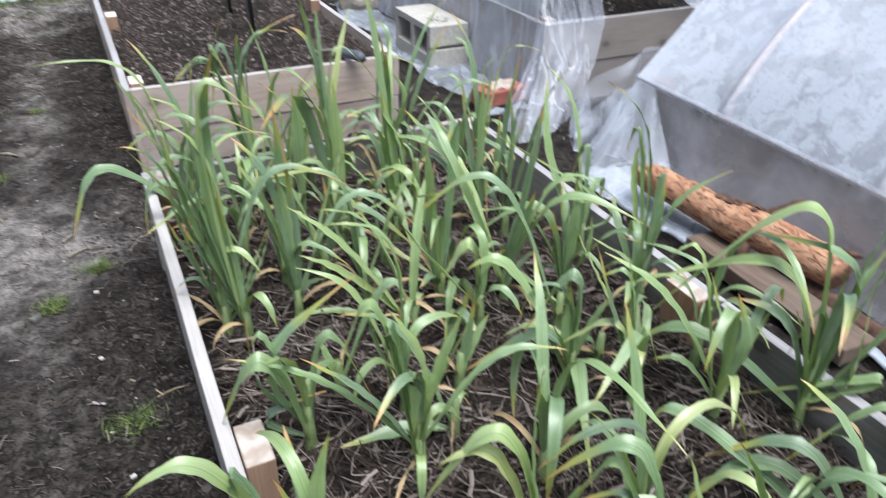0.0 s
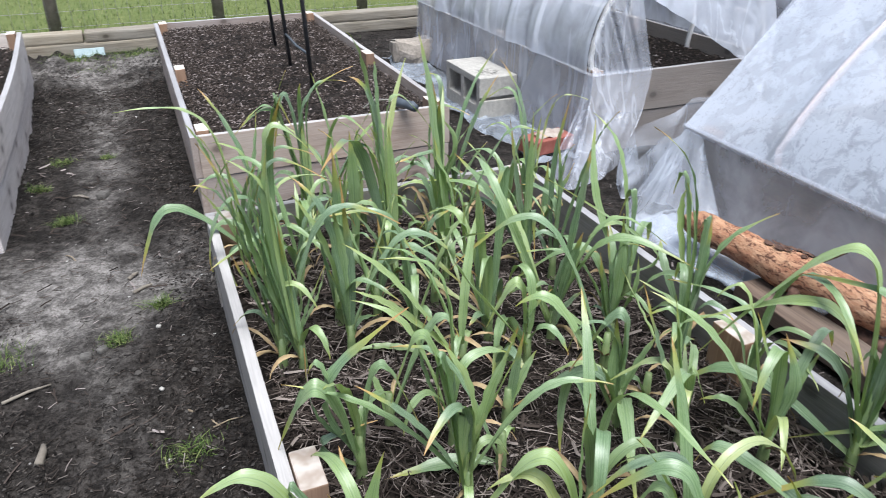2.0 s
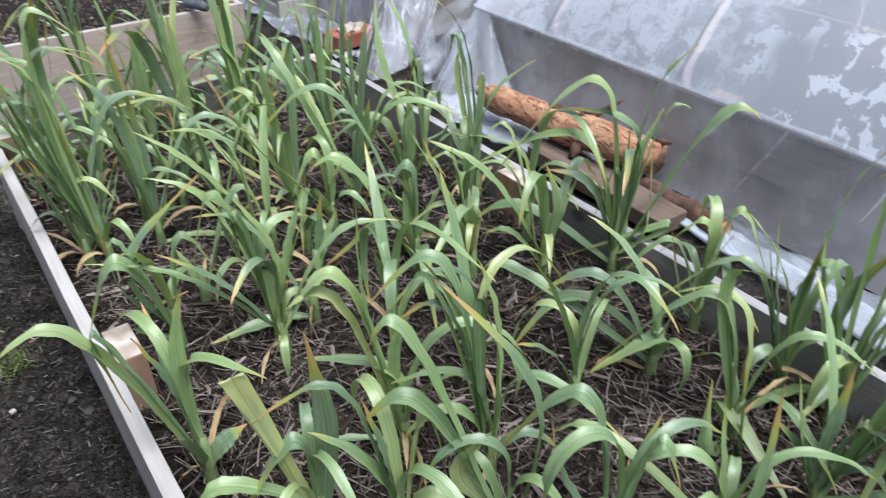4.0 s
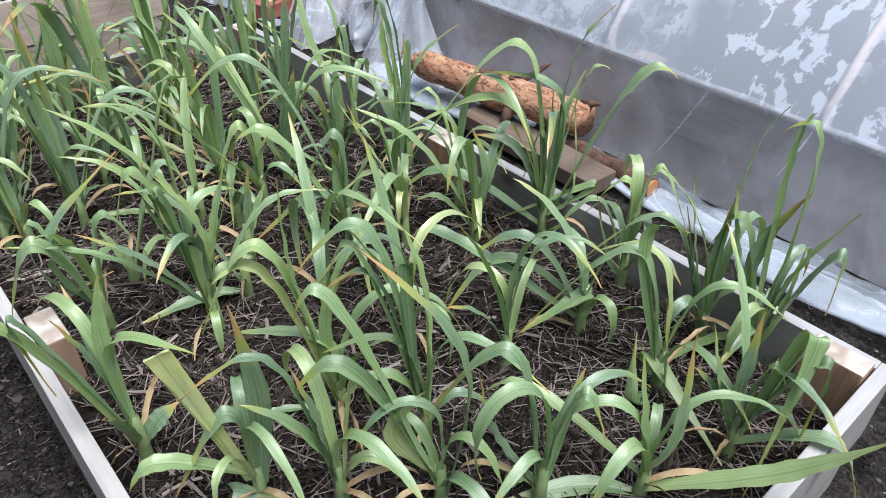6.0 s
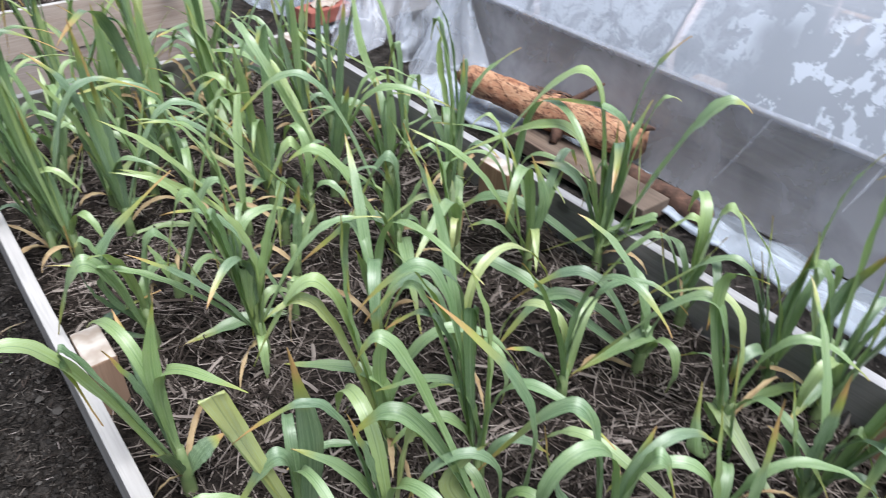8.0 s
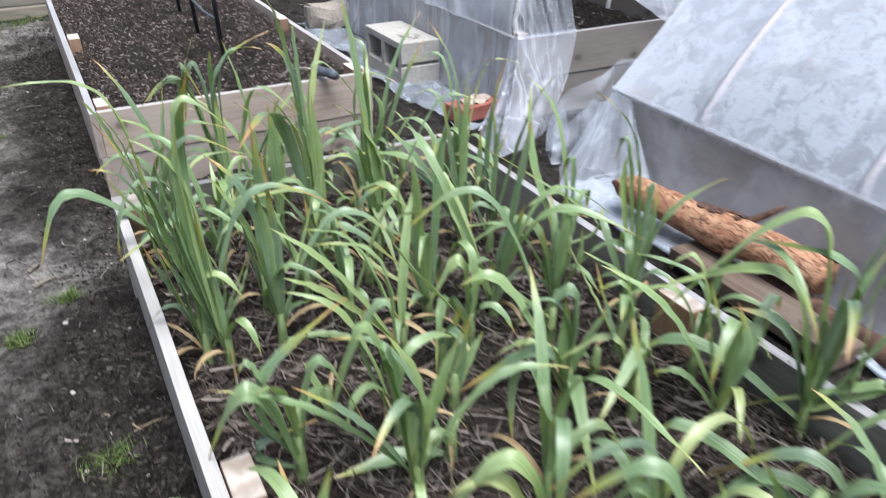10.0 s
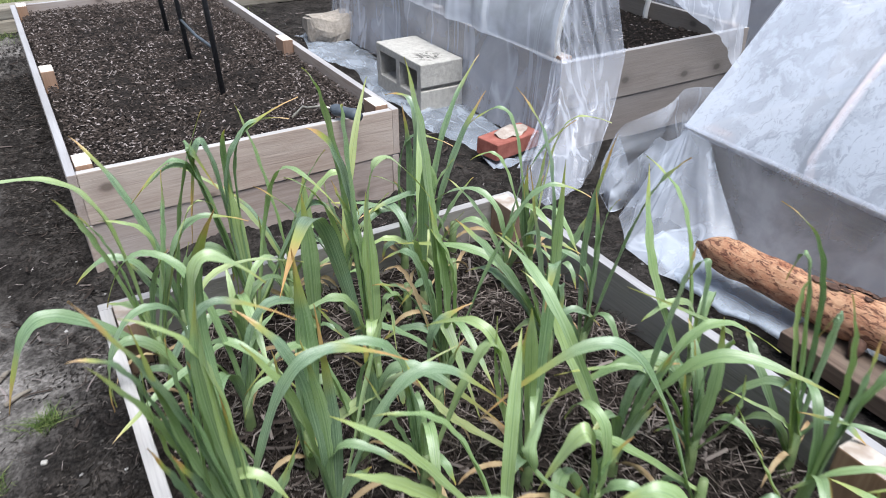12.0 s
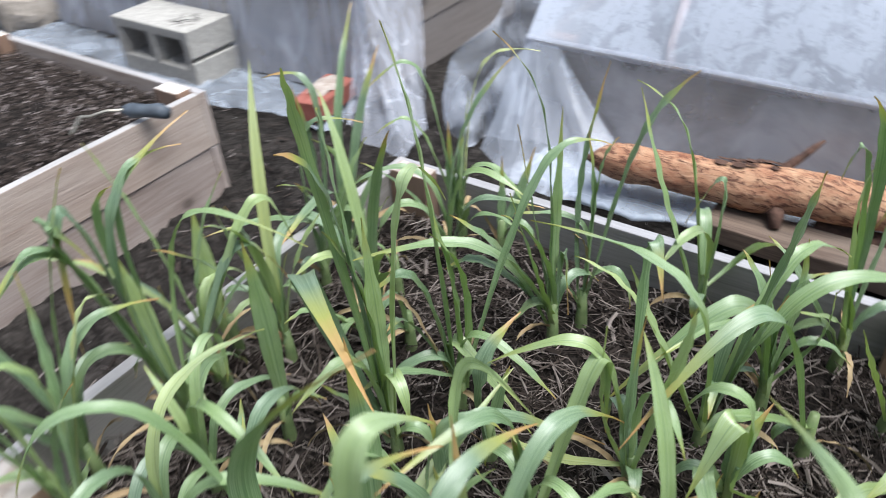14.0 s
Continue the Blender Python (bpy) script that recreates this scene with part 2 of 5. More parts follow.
CONCRETE = plain("concrete", (0.32, 0.305, 0.28), (0.48, 0.46, 0.425), 55, 0.95, 0, 0.8, 0.003)


def smudged(m):
    """A black scuff on one corner of the block's upper face."""
    n, l = m.node_tree.nodes, m.node_tree.links
    b = n["Principled BSDF"]
    was = b.inputs["Base Color"].links[0].from_socket
    vec = coords(n, l)
    d = n.new("ShaderNodeVectorMath")
    d.operation = "DISTANCE"
    d.inputs[1].default_value = (0.10, 0.085, 0.192)
    l.new(vec, d.inputs[0])
    near = ramp(n, l, d.outputs["Value"], (0.03, 1.0), (0.075, 0.0))
    spot = ramp(n, l, noise_of(n, l, vec, 42, 4, 0.7), (0.48, 0.0), (0.56, 1.0))
    l.new(mixed(n, l, mixed(n, l, 1.0, near, spot, "MULTIPLY"), was, (0.05, 0.048, 0.045)), b.inputs["Base Color"])


smudged(CONCRETE)
BRICK = plain("fired_clay", (0.22, 0.06, 0.044), (0.37, 0.13, 0.10), 28, 0.85, 0, 0.6)
MORTAR = plain("old_mortar", (0.27, 0.21, 0.175), (0.48, 0.425, 0.38), 34, 0.95, 0, 0.8)
STAKE = plain("black_steel", (0.025, 0.026, 0.03), (0.06, 0.06, 0.065), 60, 0.5, 0.3)
GRIP = plain("rubber_grip", (0.05, 0.06, 0.075), (0.09, 0.11, 0.135), 40, 0.6)
STEEL = plain("worn_steel", (0.4, 0.36, 0.30), (0.62, 0.58, 0.5), 40, 0.4, 0.7)
PIPE = plain("pvc_pipe", (0.84, 0.65, 0.62), (0.90, 0.74, 0.71), 20, 0.4)
PIPE_WHITE = plain("white_pvc_pipe", (0.72, 0.71, 0.70), (0.82, 0.81, 0.80), 20, 0.4)
WIRE = plain("galvanised_wire", (0.22, 0.22, 0.21), (0.34, 0.34, 0.33), 30, 0.5, 0.6)
OLD_POST = plain("old_fence_post", (0.13, 0.11, 0.09), (0.26, 0.23, 0.19), 25, 0.9)
OLD_STONE = plain("old_mortared_stone", (0.22, 0.19, 0.16), (0.40, 0.355, 0.31), 40, 0.95, 0, 0.9, 0.006)
DULL_STONE = plain("dull_stone", (0.06, 0.055, 0.05), (0.15, 0.14, 0.13), 60, 0.9)
BLUE = plain("pale_blue_paint", (0.27, 0.36, 0.38), (0.42, 0.51, 0.52), 30, 0.7)


def bark_material():
    """Peeled pine: tan wood, rust-orange inner bark, dark red-brown flakes and beetle marks."""
    m, n, l, b = material("debarked_log")
    f = noise_of(n, l, coords(n, l, (40, 15, 40)), 2.3, 10, 0.78, 0.8)
    g = noise_of(n, l, coords(n, l, (2, 1, 2)), 11, 7, 0.7)
    h = noise_of(n, l, coords(n, l, (70, 26, 70)), 1.2, 5, 0.65, 0.5)
    col = mixed(n, l, ramp(n, l, g, (0.38, 0), (0.62, 1)), (0.35, 0.14, 0.075), (0.55, 0.32, 0.19))
    col = mixed(n, l, ramp(n, l, h, (0.52, 0.0), (0.70, 0.6)), col, (0.62, 0.42, 0.27))
    col = mixed(n, l, ramp(n, l, f, (0.512, 0.0), (0.55, 0.9)), col, (0.10, 0.034, 0.021))
    col = mixed(n, l, ramp(n, l, h, (0.30, 0.8), (0.38, 0.0)), col, (0.14, 0.045, 0.025))
    l.new(col, b.inputs["Base Color"])
    b.inputs["Roughness"].default_value = 0.8
    bumped(n, l, b, mixed(n, l, 0.4, f, h), 0.9, 0.008)
    return m


LOG = bark_material()
BARK = plain("dark_bark", (0.035, 0.018, 0.013), (0.16, 0.085, 0.06), 45, 0.9, 0, 1.0, 0.008)
CUT_WOOD = plain("orange_cut_wood", (0.36, 0.15, 0.06), (0.55, 0.28, 0.13), 60, 0.8)


def film_material(name, low, high, size=3.0, fold_glints=0.3, run=(7, 7, 1.0), tint=(0.80, 0.84, 0.95), wet=False):
    """Thin polythene: see-through, hazier in soft clouds, with fold highlights painted as thin hazy streaks."""
    m, n, l, b = material(name)
    vec = coords(n, l)
    soft = noise_of(n, l, vec, size, 5, 0.55, 0.5)
    b.inputs["Base Color"].default_value = (*tint, 1)
    b.inputs["Roughness"].default_value = 0.2
    a = ramp(n, l, soft, (0.36, low), (0.64, high))
    if wet:
        # fine condensation in clouds; towards the near end it has run off in sharp-edged patches
        mist = noise_of(n, l, vec, 14, 9, 0.66, 0.6)
        a = mixed(n, l, ramp(n, l, mist, (0.45, 0.0), (0.53, 0.8)), a, (high + 0.12, high + 0.12, high + 0.12))
        fern = noise_of(n, l, coords(n, l, (1, 1.6, 1)), 34, 9, 0.7, 1.6)
        a = mixed(n, l, ramp(n, l, fern, (0.40, 0.55), (0.46, 0.0)), a, (low - 0.05, low - 0.05, low - 0.05))
        sep = n.new("ShaderNodeSeparateXYZ")
        l.new(vec, sep.inputs[0])
        end = ramp(n, l, sep.outputs["Y"], (0.75, 1.0), (1.12, 0.0))
        a = mixed(n, l, end, a, (low + 0.02, low + 0.02, low + 0.02))
        drop = noise_of(n, l, coords(n, l, (1, 1.25, 0.8)), 17, 9, 0.62, 0.35)
        field = ramp(n, l, noise_of(n, l, vec, 2.6, 2, 0.5), (0.47, 0.0), (0.53, 1.0))
        white = mixed(n, l, 1.0, mixed(n, l, 1.0, ramp(n, l, drop, (0.525, 0.0), (0.54, 1.0)), field, "MULTIPLY"), end, "MULTIPLY")
        a = mixed(n, l, white, a, (0.76, 0.76, 0.76))
        # rubbed clear where the film lies on a hoop
        for y in COVER_HOOPS:
            off = n.new("ShaderNodeMath")
            off.operation = "SUBTRACT"
            l.new(sep.outputs["Y"], off.inputs[0])
            off.inputs[1].default_value = y
            away = n.new("ShaderNodeMath")
            away.operation = "ABSOLUTE"
            l.new(off.outputs[0], away.inputs[0])
            a = mixed(n, l, ramp(n, l, away.outputs[0], (0.006, 0.9), (0.011, 0.0)), a, (0.36, 0.36, 0.36))
    if fold_glints:
        # highlights along folds put into the opacity as thin bright streaks
        ridge = noise_of(n, l, coords(n, l, run), 1.0, 3, 0.5, 0.7)
        a = mixed(n, l, ramp(n, l, ridge, (0.475, 0.0), (0.5, fold_glints), (0.525, 0.0)), a, (0.86, 0.86, 0.86))
        bumped(n, l, b, mixed(n, l, 0.5, ridge, soft), 0.12, 0.01)
    l.new(a, b.inputs["Alpha"])
    return m


COVER_HOOPS = (0.07, 0.40, 0.99, 1.49)
FILM = film_material("polythene_wet", 0.42, 0.58, 2.6, 0.0, tint=(0.61, 0.655, 0.75), wet=True)
FILM_SIDE = film_material("polythene_side", 0.20, 0.52, 4.2, 0.10, (3.0, 3.0, 2.2), (0.70, 0.69, 0.735))
FILM_SEAM = film_material("polythene_doubled", 0.22, 0.42, 7.0, 0.2, (3, 9, 9), (0.78, 0.80, 0.89))
FILM_DRY = film_material("polythene_dry", 0.18, 0.38, 4.0, 0.28, (6, 6, 0.9))
FILM_ROOF = film_material("polythene_folded", 0.42, 0.68, 5.0, 0.4, (1.2, 5.0, 1.0), (0.82, 0.86, 0.96))
FILM_FLAP = film_material("polythene_flap", 0.34, 0.50, 4.0, 0.3, (7, 7, 2.0))
FILM_END = film_material("polythene_end", 0.18, 0.42, 3.5, 0.3, (5, 5, 2.0), (0.70, 0.75, 0.85))
FILM_LOW = film_material("polythene_foot", 0.20, 0.46, 4.0, 0.35, (8, 3.0, 8), (0.58, 0.65, 0.75))


# ---- building helpers ----
def mesh_of(name, verts, faces, mats, smooth=False, uvs=None):
    me = bpy.data.meshes.new(name)
    me.from_pydata(verts, [], faces)
    for mt in mats if isinstance(mats, (list, tuple)) else [mats]:
        me.materials.append(mt)
    if smooth:
        me.polygons.foreach_set("use_smooth", [True] * len(me.polygons))
    if uvs:
        layer = me.uv_layers.new(name="UVMap")
        for loop in me.loops:
            layer.data[loop.index].uv = uvs[loop.vertex_index]
    me.update()
    return me


def child(name, me, parent, m=None, label=""):
    ob = new(name, me)
    ob.parent = parent
    if m is not None:
        ob.matrix_basis = m
    return tagged(ob, label)


def thing(name, label, category, m=None, group="", kind=""):
    ob = new(name)
    ob.empty_display_size = 0.05
    if m is not None:
        ob.matrix_basis = m
    return tagged(ob, label, category, group, kind)


def block_mesh(name, sx, sy, sz, mat, bevel=0.003, rough=0.0, seed=1, cuts=0, tops=None):
    """A box from the origin to (sx, sy, sz) with worn edges; tops: another material for the upper face."""
    bm = bmesh.new()
    bmesh.ops.create_cube(bm, size=1.0)
    for v in bm.verts:
        v.co = Vector(((v.co.x + 0.5) * sx, (v.co.y + 0.5) * sy, (v.co.z + 0.5) * sz))
    if cuts:
        edges = [e for e in bm.edges if abs(e.verts[0].co.x - e.verts[1].co.x) > sx * 0.9]
        bmesh.ops.subdivide_edges(bm, edges=edges, cuts=cuts, use_grid_fill=True)
    sharp = [e for e in bm.edges if len(e.link_faces) == 2 and e.calc_face_angle(0) > 0.5]
    bmesh.ops.bevel(bm, geom=sharp, offset=bevel, segments=2, affect="EDGES", profile=0.6)
    if rough:
        rnd = Vector((seed * 3.7, seed * 1.3, seed * 9.1))
        for v in bm.verts:
            v.co += noise.noise_vector(v.co * 9 + rnd) * rough
    me = bpy.data.meshes.new(name)
    if tops:
        bm.normal_update()
        for f in bm.faces:
            f.material_index = 1 if f.normal.z > 0.9 else 0
    bm.to_mesh(me)
    bm.free()
    me.materials.append(mat)
    if tops:
        me.materials.append(tops)
    return me


def tube_data(points, radii, sides=8, start=0):
    """Rings round a line of points; closed at both ends."""
    verts, faces = [], []
    pts = [Vector(p) for p in points]
    for k, p in enumerate(pts):
        d = (pts[min(k + 1, len(pts) - 1)] - pts[max(k - 1, 0)]).normalized()
        a = d.cross(Vector((0.31, 0.17, 0.93))).normalized()
        b = d.cross(a)
        r = radii[k] if isinstance(radii, (list, tuple)) else radii
        for s in range(sides):
            w = 2 * math.pi * s / sides
            verts.append(tuple(p + a * (math.cos(w) * r) + b * (math.sin(w) * r)))
    for k in range(len(pts) - 1):
        for s in range(sides):
            q = (s + 1) % sides
            faces.append((start + k * sides + s, start + k * sides + q, start + (k + 1) * sides + q, start + (k + 1) * sides + s))
    faces.append(tuple(start + s for s in range(sides))[::-1])
    faces.append(tuple(start + (len(pts) - 1) * sides + s for s in range(sides)))
    return verts, faces


def tube(name, points, radii, mat, sides=8):
    v, f = tube_data(points, radii, sides)
    return mesh_of(name, v, f, mat, True)


# ---- ground ----
def trodden(x, y):
    """How far feet have packed the earth: 1 in the middle of the path, 0 by the beds."""
    w = 0.12 * noise.noise(Vector((x * 5, y * 5, 2)))
    return max(0.0, 1 - abs(x + 0.33 + w) / 0.42) * max(0.0, 1 - abs(y - 2.75 + w) / 1.6)


def ground_z(x, y):
    if -2.5 < x < 4.5 and -1.5 < y < 7:
        p = Vector((x, y, 0))
        loose = 1 - 0.75 * min(1.0, 2.2 * trodden(x, y))
        crumb = 0.034 * abs(noise.noise(p * 10)) + 0.026 * abs(noise.noise(p * 27 + Vector((3, 1, 0)))) + 0.009 * noise.noise(p * 60)
        # soil thrown up along the beds
        heap = math.exp(-((x + 0.575) / 0.07) ** 2) + 0.7 * math.exp(-((x + 0.05) / 0.09) ** 2)
        heap *= max(0.0, 0.5 + noise.noise(p * 6)) * min(1.0, max(0.0, (y - 2.2) / 0.4))
        crumb += 0.05 * heap
        if x > 1.0:
            # smooth under the sheets of film
            loose *= max(0.25, 1 - (x - 1.0) / 0.15)
        return 0.016 * noise.noise(p * 2.6) + 0.006 * noise.noise(p * 9) + loose * crumb - 0.008
    return 0.0


def spread(lo, hi, step, reach):
    core = list(np.arange(lo, hi + 1e-6, step))
    outs = [reach * (k / 12) ** 2.4 for k in range(1, 13)]
    return [lo - o for o in reversed(outs)] + core + [hi + o for o in outs]


xs, ys = spread(-1.5, 2.4, 0.011, 600), spread(0.1, 5.6, 0.012, 600)
gv = [(x, y, ground_z(x, y)) for y in ys for x in xs]
nx = len(xs)
gf = [(j * nx + i, j * nx + i + 1, (j + 1) * nx + i + 1, (j + 1) * nx + i) for j in range(len(ys) - 1) for i in range(nx - 1)]
ground = new("ground", mesh_of("ground", gv, gf, EARTH, True))
tagged(ground, "dark trodden earth path with paler packed patches", "ground", kind="structure")


# ---- raised beds ----
HIGH = 0.14


def board(parent, name, length, m, mat, seed, high, thick=0.021, bow=0.0, rim=RIM_SKYLIGHT):
    me = block_mesh(name, length, thick, high - 0.002, mat, 0.002, 0.0012, seed, 6)
    for v in me.vertices:
        v.co.y -= bow * math.sin(math.pi * min(1.0, max(0.0, v.co.x / length)))
    me.materials.append(rim)
    # upward faces take the rim tone that stands in for sky light
    for p in me.polygons:
        if p.normal.z > 0.8:
            p.material_index = 1
    return child(name, me, parent, m)


def raised_bed(label, m, wide, long, mat=BOARD, mids=(0.47, 0.5), capped=True, post_up=0.0, high=HIGH, bow=0.0, end=END_FRESH, rim=RIM_SKYLIGHT):
    """A bed of two courses of boards with posts inside them; local x across, y along."""
    bed = thing("raised_bed", label, "raised bed", m, "raised beds")
    t = 0.021
    for course in range(2):
        z = -0.005 + course * high
        e = t if capped else 0.0
        jut = -0.004 * (1 - course)
        board(bed, "side_board", long - 2 * e, pose(t - jut, e, z, 0, 0, 90), mat, 1 + course, high, rim=rim)
        board(bed, "side_board", long - 2 * e, pose(wide + jut, e, z, 0, 0, 90), mat, 3 + course, high, bow=bow, rim=rim)
        board(bed, "end_board", wide - (0 if capped else 2 * t), pose(0 if capped else t, -jut, z), mat, 5 + course, high, rim=rim)
        board(bed, "end_board", wide - (0 if capped else 2 * t), pose(0 if capped else t, long - t, z), mat, 7 + course, high, rim=rim)
    pw, pl = 0.040, 0.082
    for side in (0, 1):
        for k, f in enumerate((0.0, mids[side], 1.0)):
            y = t + 0.002 + f * (long - 2 * t - pl - 0.004)
            x = t + 0.002 if side == 0 else wide - t - 0.002 - pw
            up = post_up if 0 < f < 1 else 0.004
            tall = 2 * high + up - 0.03
            # the grain stands upright
            me = block_mesh("post", tall, pl, pw, POST, 0.003, 0.001, k + 3 * side)
            me.materials.append(end)
            for p in me.polygons:
                p.material_index = 1 if abs(p.normal.x) > 0.9 else 0
            child("corner_post" if f in (0.0, 1.0) else "post", me, bed, pose(x + pw, y, 0.03) @ pose(0, 0, 0, 0, -90, 0))
    return bed


def bed_soil(bed_m, wide, long, z, label, seed, mat=SOIL, hump=0.01, inset=0.023):
    step = 0.025
    a, b = int((wide - 2 * inset) / step) + 1, int((long - 2 * inset) / step) + 1
    verts = []
    for j in range(b + 1):
        for i in range(a + 1):
            x, y = inset + (wide - 2 * inset) * i / a, inset + (long - 2 * inset) * j / b
            p = Vector((x, y, seed))
            edge = min(x - inset, wide - inset - x, y - inset, long - inset - y)
            verts.append((x, y, z + hump * min(1.0, edge / 0.2) + 0.012 * noise.noise(p * 7) + 0.008 * noise.noise(p * 24)))
    faces = [(j * (a + 1) + i, j * (a + 1) + i + 1, (j + 1) * (a + 1) + i + 1, (j + 1) * (a + 1) + i) for j in range(b) for i in range(a)]
    ob = new("bed_soil", mesh_of("bed_soil", verts, faces, mat, True))
    ob.matrix_basis = bed_m
    return tagged(ob, label, "soil", kind="stuff")


GARLIC_M = pose(0, 0.378, 0)
GW, GL, SOIL_Z = 0.89, 1.797, 0.175
raised_bed("weathered wooden raised bed planted with garlic", GARLIC_M, GW, GL, BOARD_SILVER, mids=(0.468, 0.488), end=END)
bed_soil(GARLIC_M, GW, GL, SOIL_Z, "dark soil under needle mulch in the garlic bed", 2)
BARE_M = pose(0.016, 2.764, 0, 0, 0, 0.3)
BW, BL = 0.894, 2.06
raised_bed("pale pinkish timber raised bed filled with bare soil", BARE_M, BW, BL, mids=(0.427, 0.404), capped=False, post_up=0.012, high=0.143)
bed_soil(BARE_M, BW, BL, 0.225, "bare dark soil with bark chips in a raised bed", 5, hump=0.02)
LEFT_M = pose(-1.469, 2.716, 0, 0, 0, 2.1)
raised_bed("grey weathered raised bed beside the path", LEFT_M, 0.90, 2.09, BOARD_PALE, mids=(0.45, 0.45), capped=False, post_up=0.012, high=0.145, bow=0.024)
bed_soil(LEFT_M, 0.90, 2.09, 0.21, "dark soil with bark in the grey raised bed", 9)
COVER_M = pose(1.475, 0.38, 0, 0, 0, -1.4)
raised_bed("raised bed under a polythene tunnel", COVER_M, 0.89, 1.845, BOARD_COVERED, high=0.143, end=POST, rim=BOARD_COVERED)
bed_soil(COVER_M, 0.89, 1.845, 0.2, "dark soil under the polythene tunnel", 12)
OPEN_M = pose(1.50, 2.76, 0.0)
raised_bed("raised bed half open under a polythene tunnel", OPEN_M, 0.9, 1.9, BOARD_GREY, high=0.165, end=END)
bed_soil(OPEN_M, 0.9, 1.9, 0.255, "bare soil with chips under the open tunnel", 15)
FAR_M = pose(3.0, 2.76, 0.0)
raised_bed("far raised bed under a polythene tunnel", FAR_M, 0.9, 1.9, BOARD_GREY, high=0.165)
bed_soil(FAR_M, 0.9, 1.9, 0.24, "dark soil under the far tunnel", 18)


# ---- hoops and polythene ----
ARCH = 0.5


def arch(u, half, high, point=0.0):
    """A place on the hoop, u from 0 (one foot) to 1 (the other); point 1 makes it a straight-sided tent."""
    a = math.pi * u
    x, z = -half * math.cos(a), high * math.sin(a)
    xt = -half + 2 * half * u
    zt = high * (1 - abs(2 * u - 1))
    return x * (1 - point) + xt * point, z * (1 - point) + zt * point


def hoop(m, wide, y, inset=0.006, rim=0.278, high=0.462, point=0.0, mat=PIPE):
    pts = []
    for k in range(25):
        x, z = arch(k / 24, wide / 2 - inset, high, point)
        pts.append((wide / 2 + x, y, rim + z))
    pts = [(0.045, y, 0.1), (0.04, y, rim - 0.02)] + pts[1:-1] + [(wide - 0.04, y, rim - 0.02), (wide - 0.045, y, 0.1)]
    ob = new("hoop", tube("hoop", pts, 0.0115, mat, 10))
    ob.matrix_basis = m
    return tagged(ob, "pale plastic pipe hoop over a raised bed", "hoop", group="tunnel hoops")


def sheet(name, fn, nu, nv, mat, parent, label=""):
    verts = [fn(i / nu, j / nv) for j in range(nv + 1) for i in range(nu + 1)]
    faces = [(j * (nu + 1) + i, j * (nu + 1) + i + 1, (j + 1) * (nu + 1) + i + 1, (j + 1) * (nu + 1) + i) for j in range(nv) for i in range(nu)]
    return child(name, mesh_of(name, verts, faces, mat, True), parent, None, label)


def crease(x, y, z, amp, f=9.0):
    p = Vector((x, y, z))
    r = 1 - abs(noise.noise(p * f))
    return amp * (r * r - 0.5) + amp * 0.5 * noise.noise(p * f * 2.7)


for y in COVER_HOOPS:
    hoop(COVER_M, 0.89, y, point=0.72)
for y in (0.06, 0.5, 1.0, 1.55):
    hoop(OPEN_M, 0.9, y, 0.02, 0.31, 0.495, mat=PIPE_WHITE)
    hoop(FAR_M, 0.9, y, 0.02, 0.31, 0.495, mat=PIPE_WHITE)

tunnel = thing("polythene_tunnel", "clear polythene tunnel, wet with condensation", "tunnel cover", COVER_M, "polythene tunnels")
CL = 1.845


def cover_roof(u, v):
    y = -0.01 + (CL + 0.015) * v
    ends = max(0.0, 1 - abs(y - CL) / 0.34, 1 - abs(y) / 0.3) ** 0.4
    x, z = arch(u, 0.455, 0.464 + 0.02 * ends, min(1.0, 0.72 + 0.28 * ends))
    sag = 0.012 * math.sin(math.pi * u) * math.sin(v * CL * 13) ** 2
    return 0.445 + x, y, 0.288 + z - sag + crease(x, y, z, 0.006, 5) * math.sin(math.pi * u)


sheet("roof_sheet", cover_roof, 40, 80, FILM, tunnel)


def cover_side(u, v):
    """From the rim down the boards; u downwards, v along. Shallow tucks gather at the hoops."""
    y = -0.15 + (CL + 0.16) * v
    x, z = -0.006 - 0.034 * u * u, 0.290 - 0.268 * u
    tuck = sum(math.exp(-((y - q - 0.10 * u) / (0.012 + 0.02 * u)) ** 2) for q in (0.41, 0.656, 1.0))
    w = 0.010 * noise.noise(Vector((y * 3.2, z * 4, 5))) * min(1, u * 4)
    return x - abs(w) - 0.007 * tuck * min(1, 6 * u) * (1 - u), y, max(z, 0.012)


def rim_seam(u, v):
    """The doubled edge of the film along the rim."""
    y = -0.02 + (CL + 0.03) * v
    a = -0.9 + 1.5 * u
    return 0.010 - 0.020 * math.cos(a), y, 0.286 + 0.020 * math.sin(a) + 0.003 * noise.noise(Vector((y * 8, u, 2)))


def cover_skirt(u, v):
    """From the foot of the boards out over the path, folded back on itself along its outer edge."""
    y = -0.15 + (CL + 0.06) * v
    reach = 0.15 + 0.03 * noise.noise(Vector((y * 2.2, 1, 4))) + 0.07 * math.exp(-((y - 1.5) / 0.28) ** 2)
    k = u / 0.7 if u < 0.7 else 1 - 0.5 * (u - 0.7) / 0.3
    x = -0.038 - reach * k
    swell = 0.026 * abs(noise.noise(Vector((y * 7, k * 2.0 + y * 2, 3)))) + 0.008 * abs(noise.noise(Vector((y * 19, k * 6, 8)))) + 0.010 * math.sin(math.pi * min(1, k))
    return x, y, 0.012 + swell + (0.006 + 0.012 * (1 - k) if u > 0.7 else 0.0)


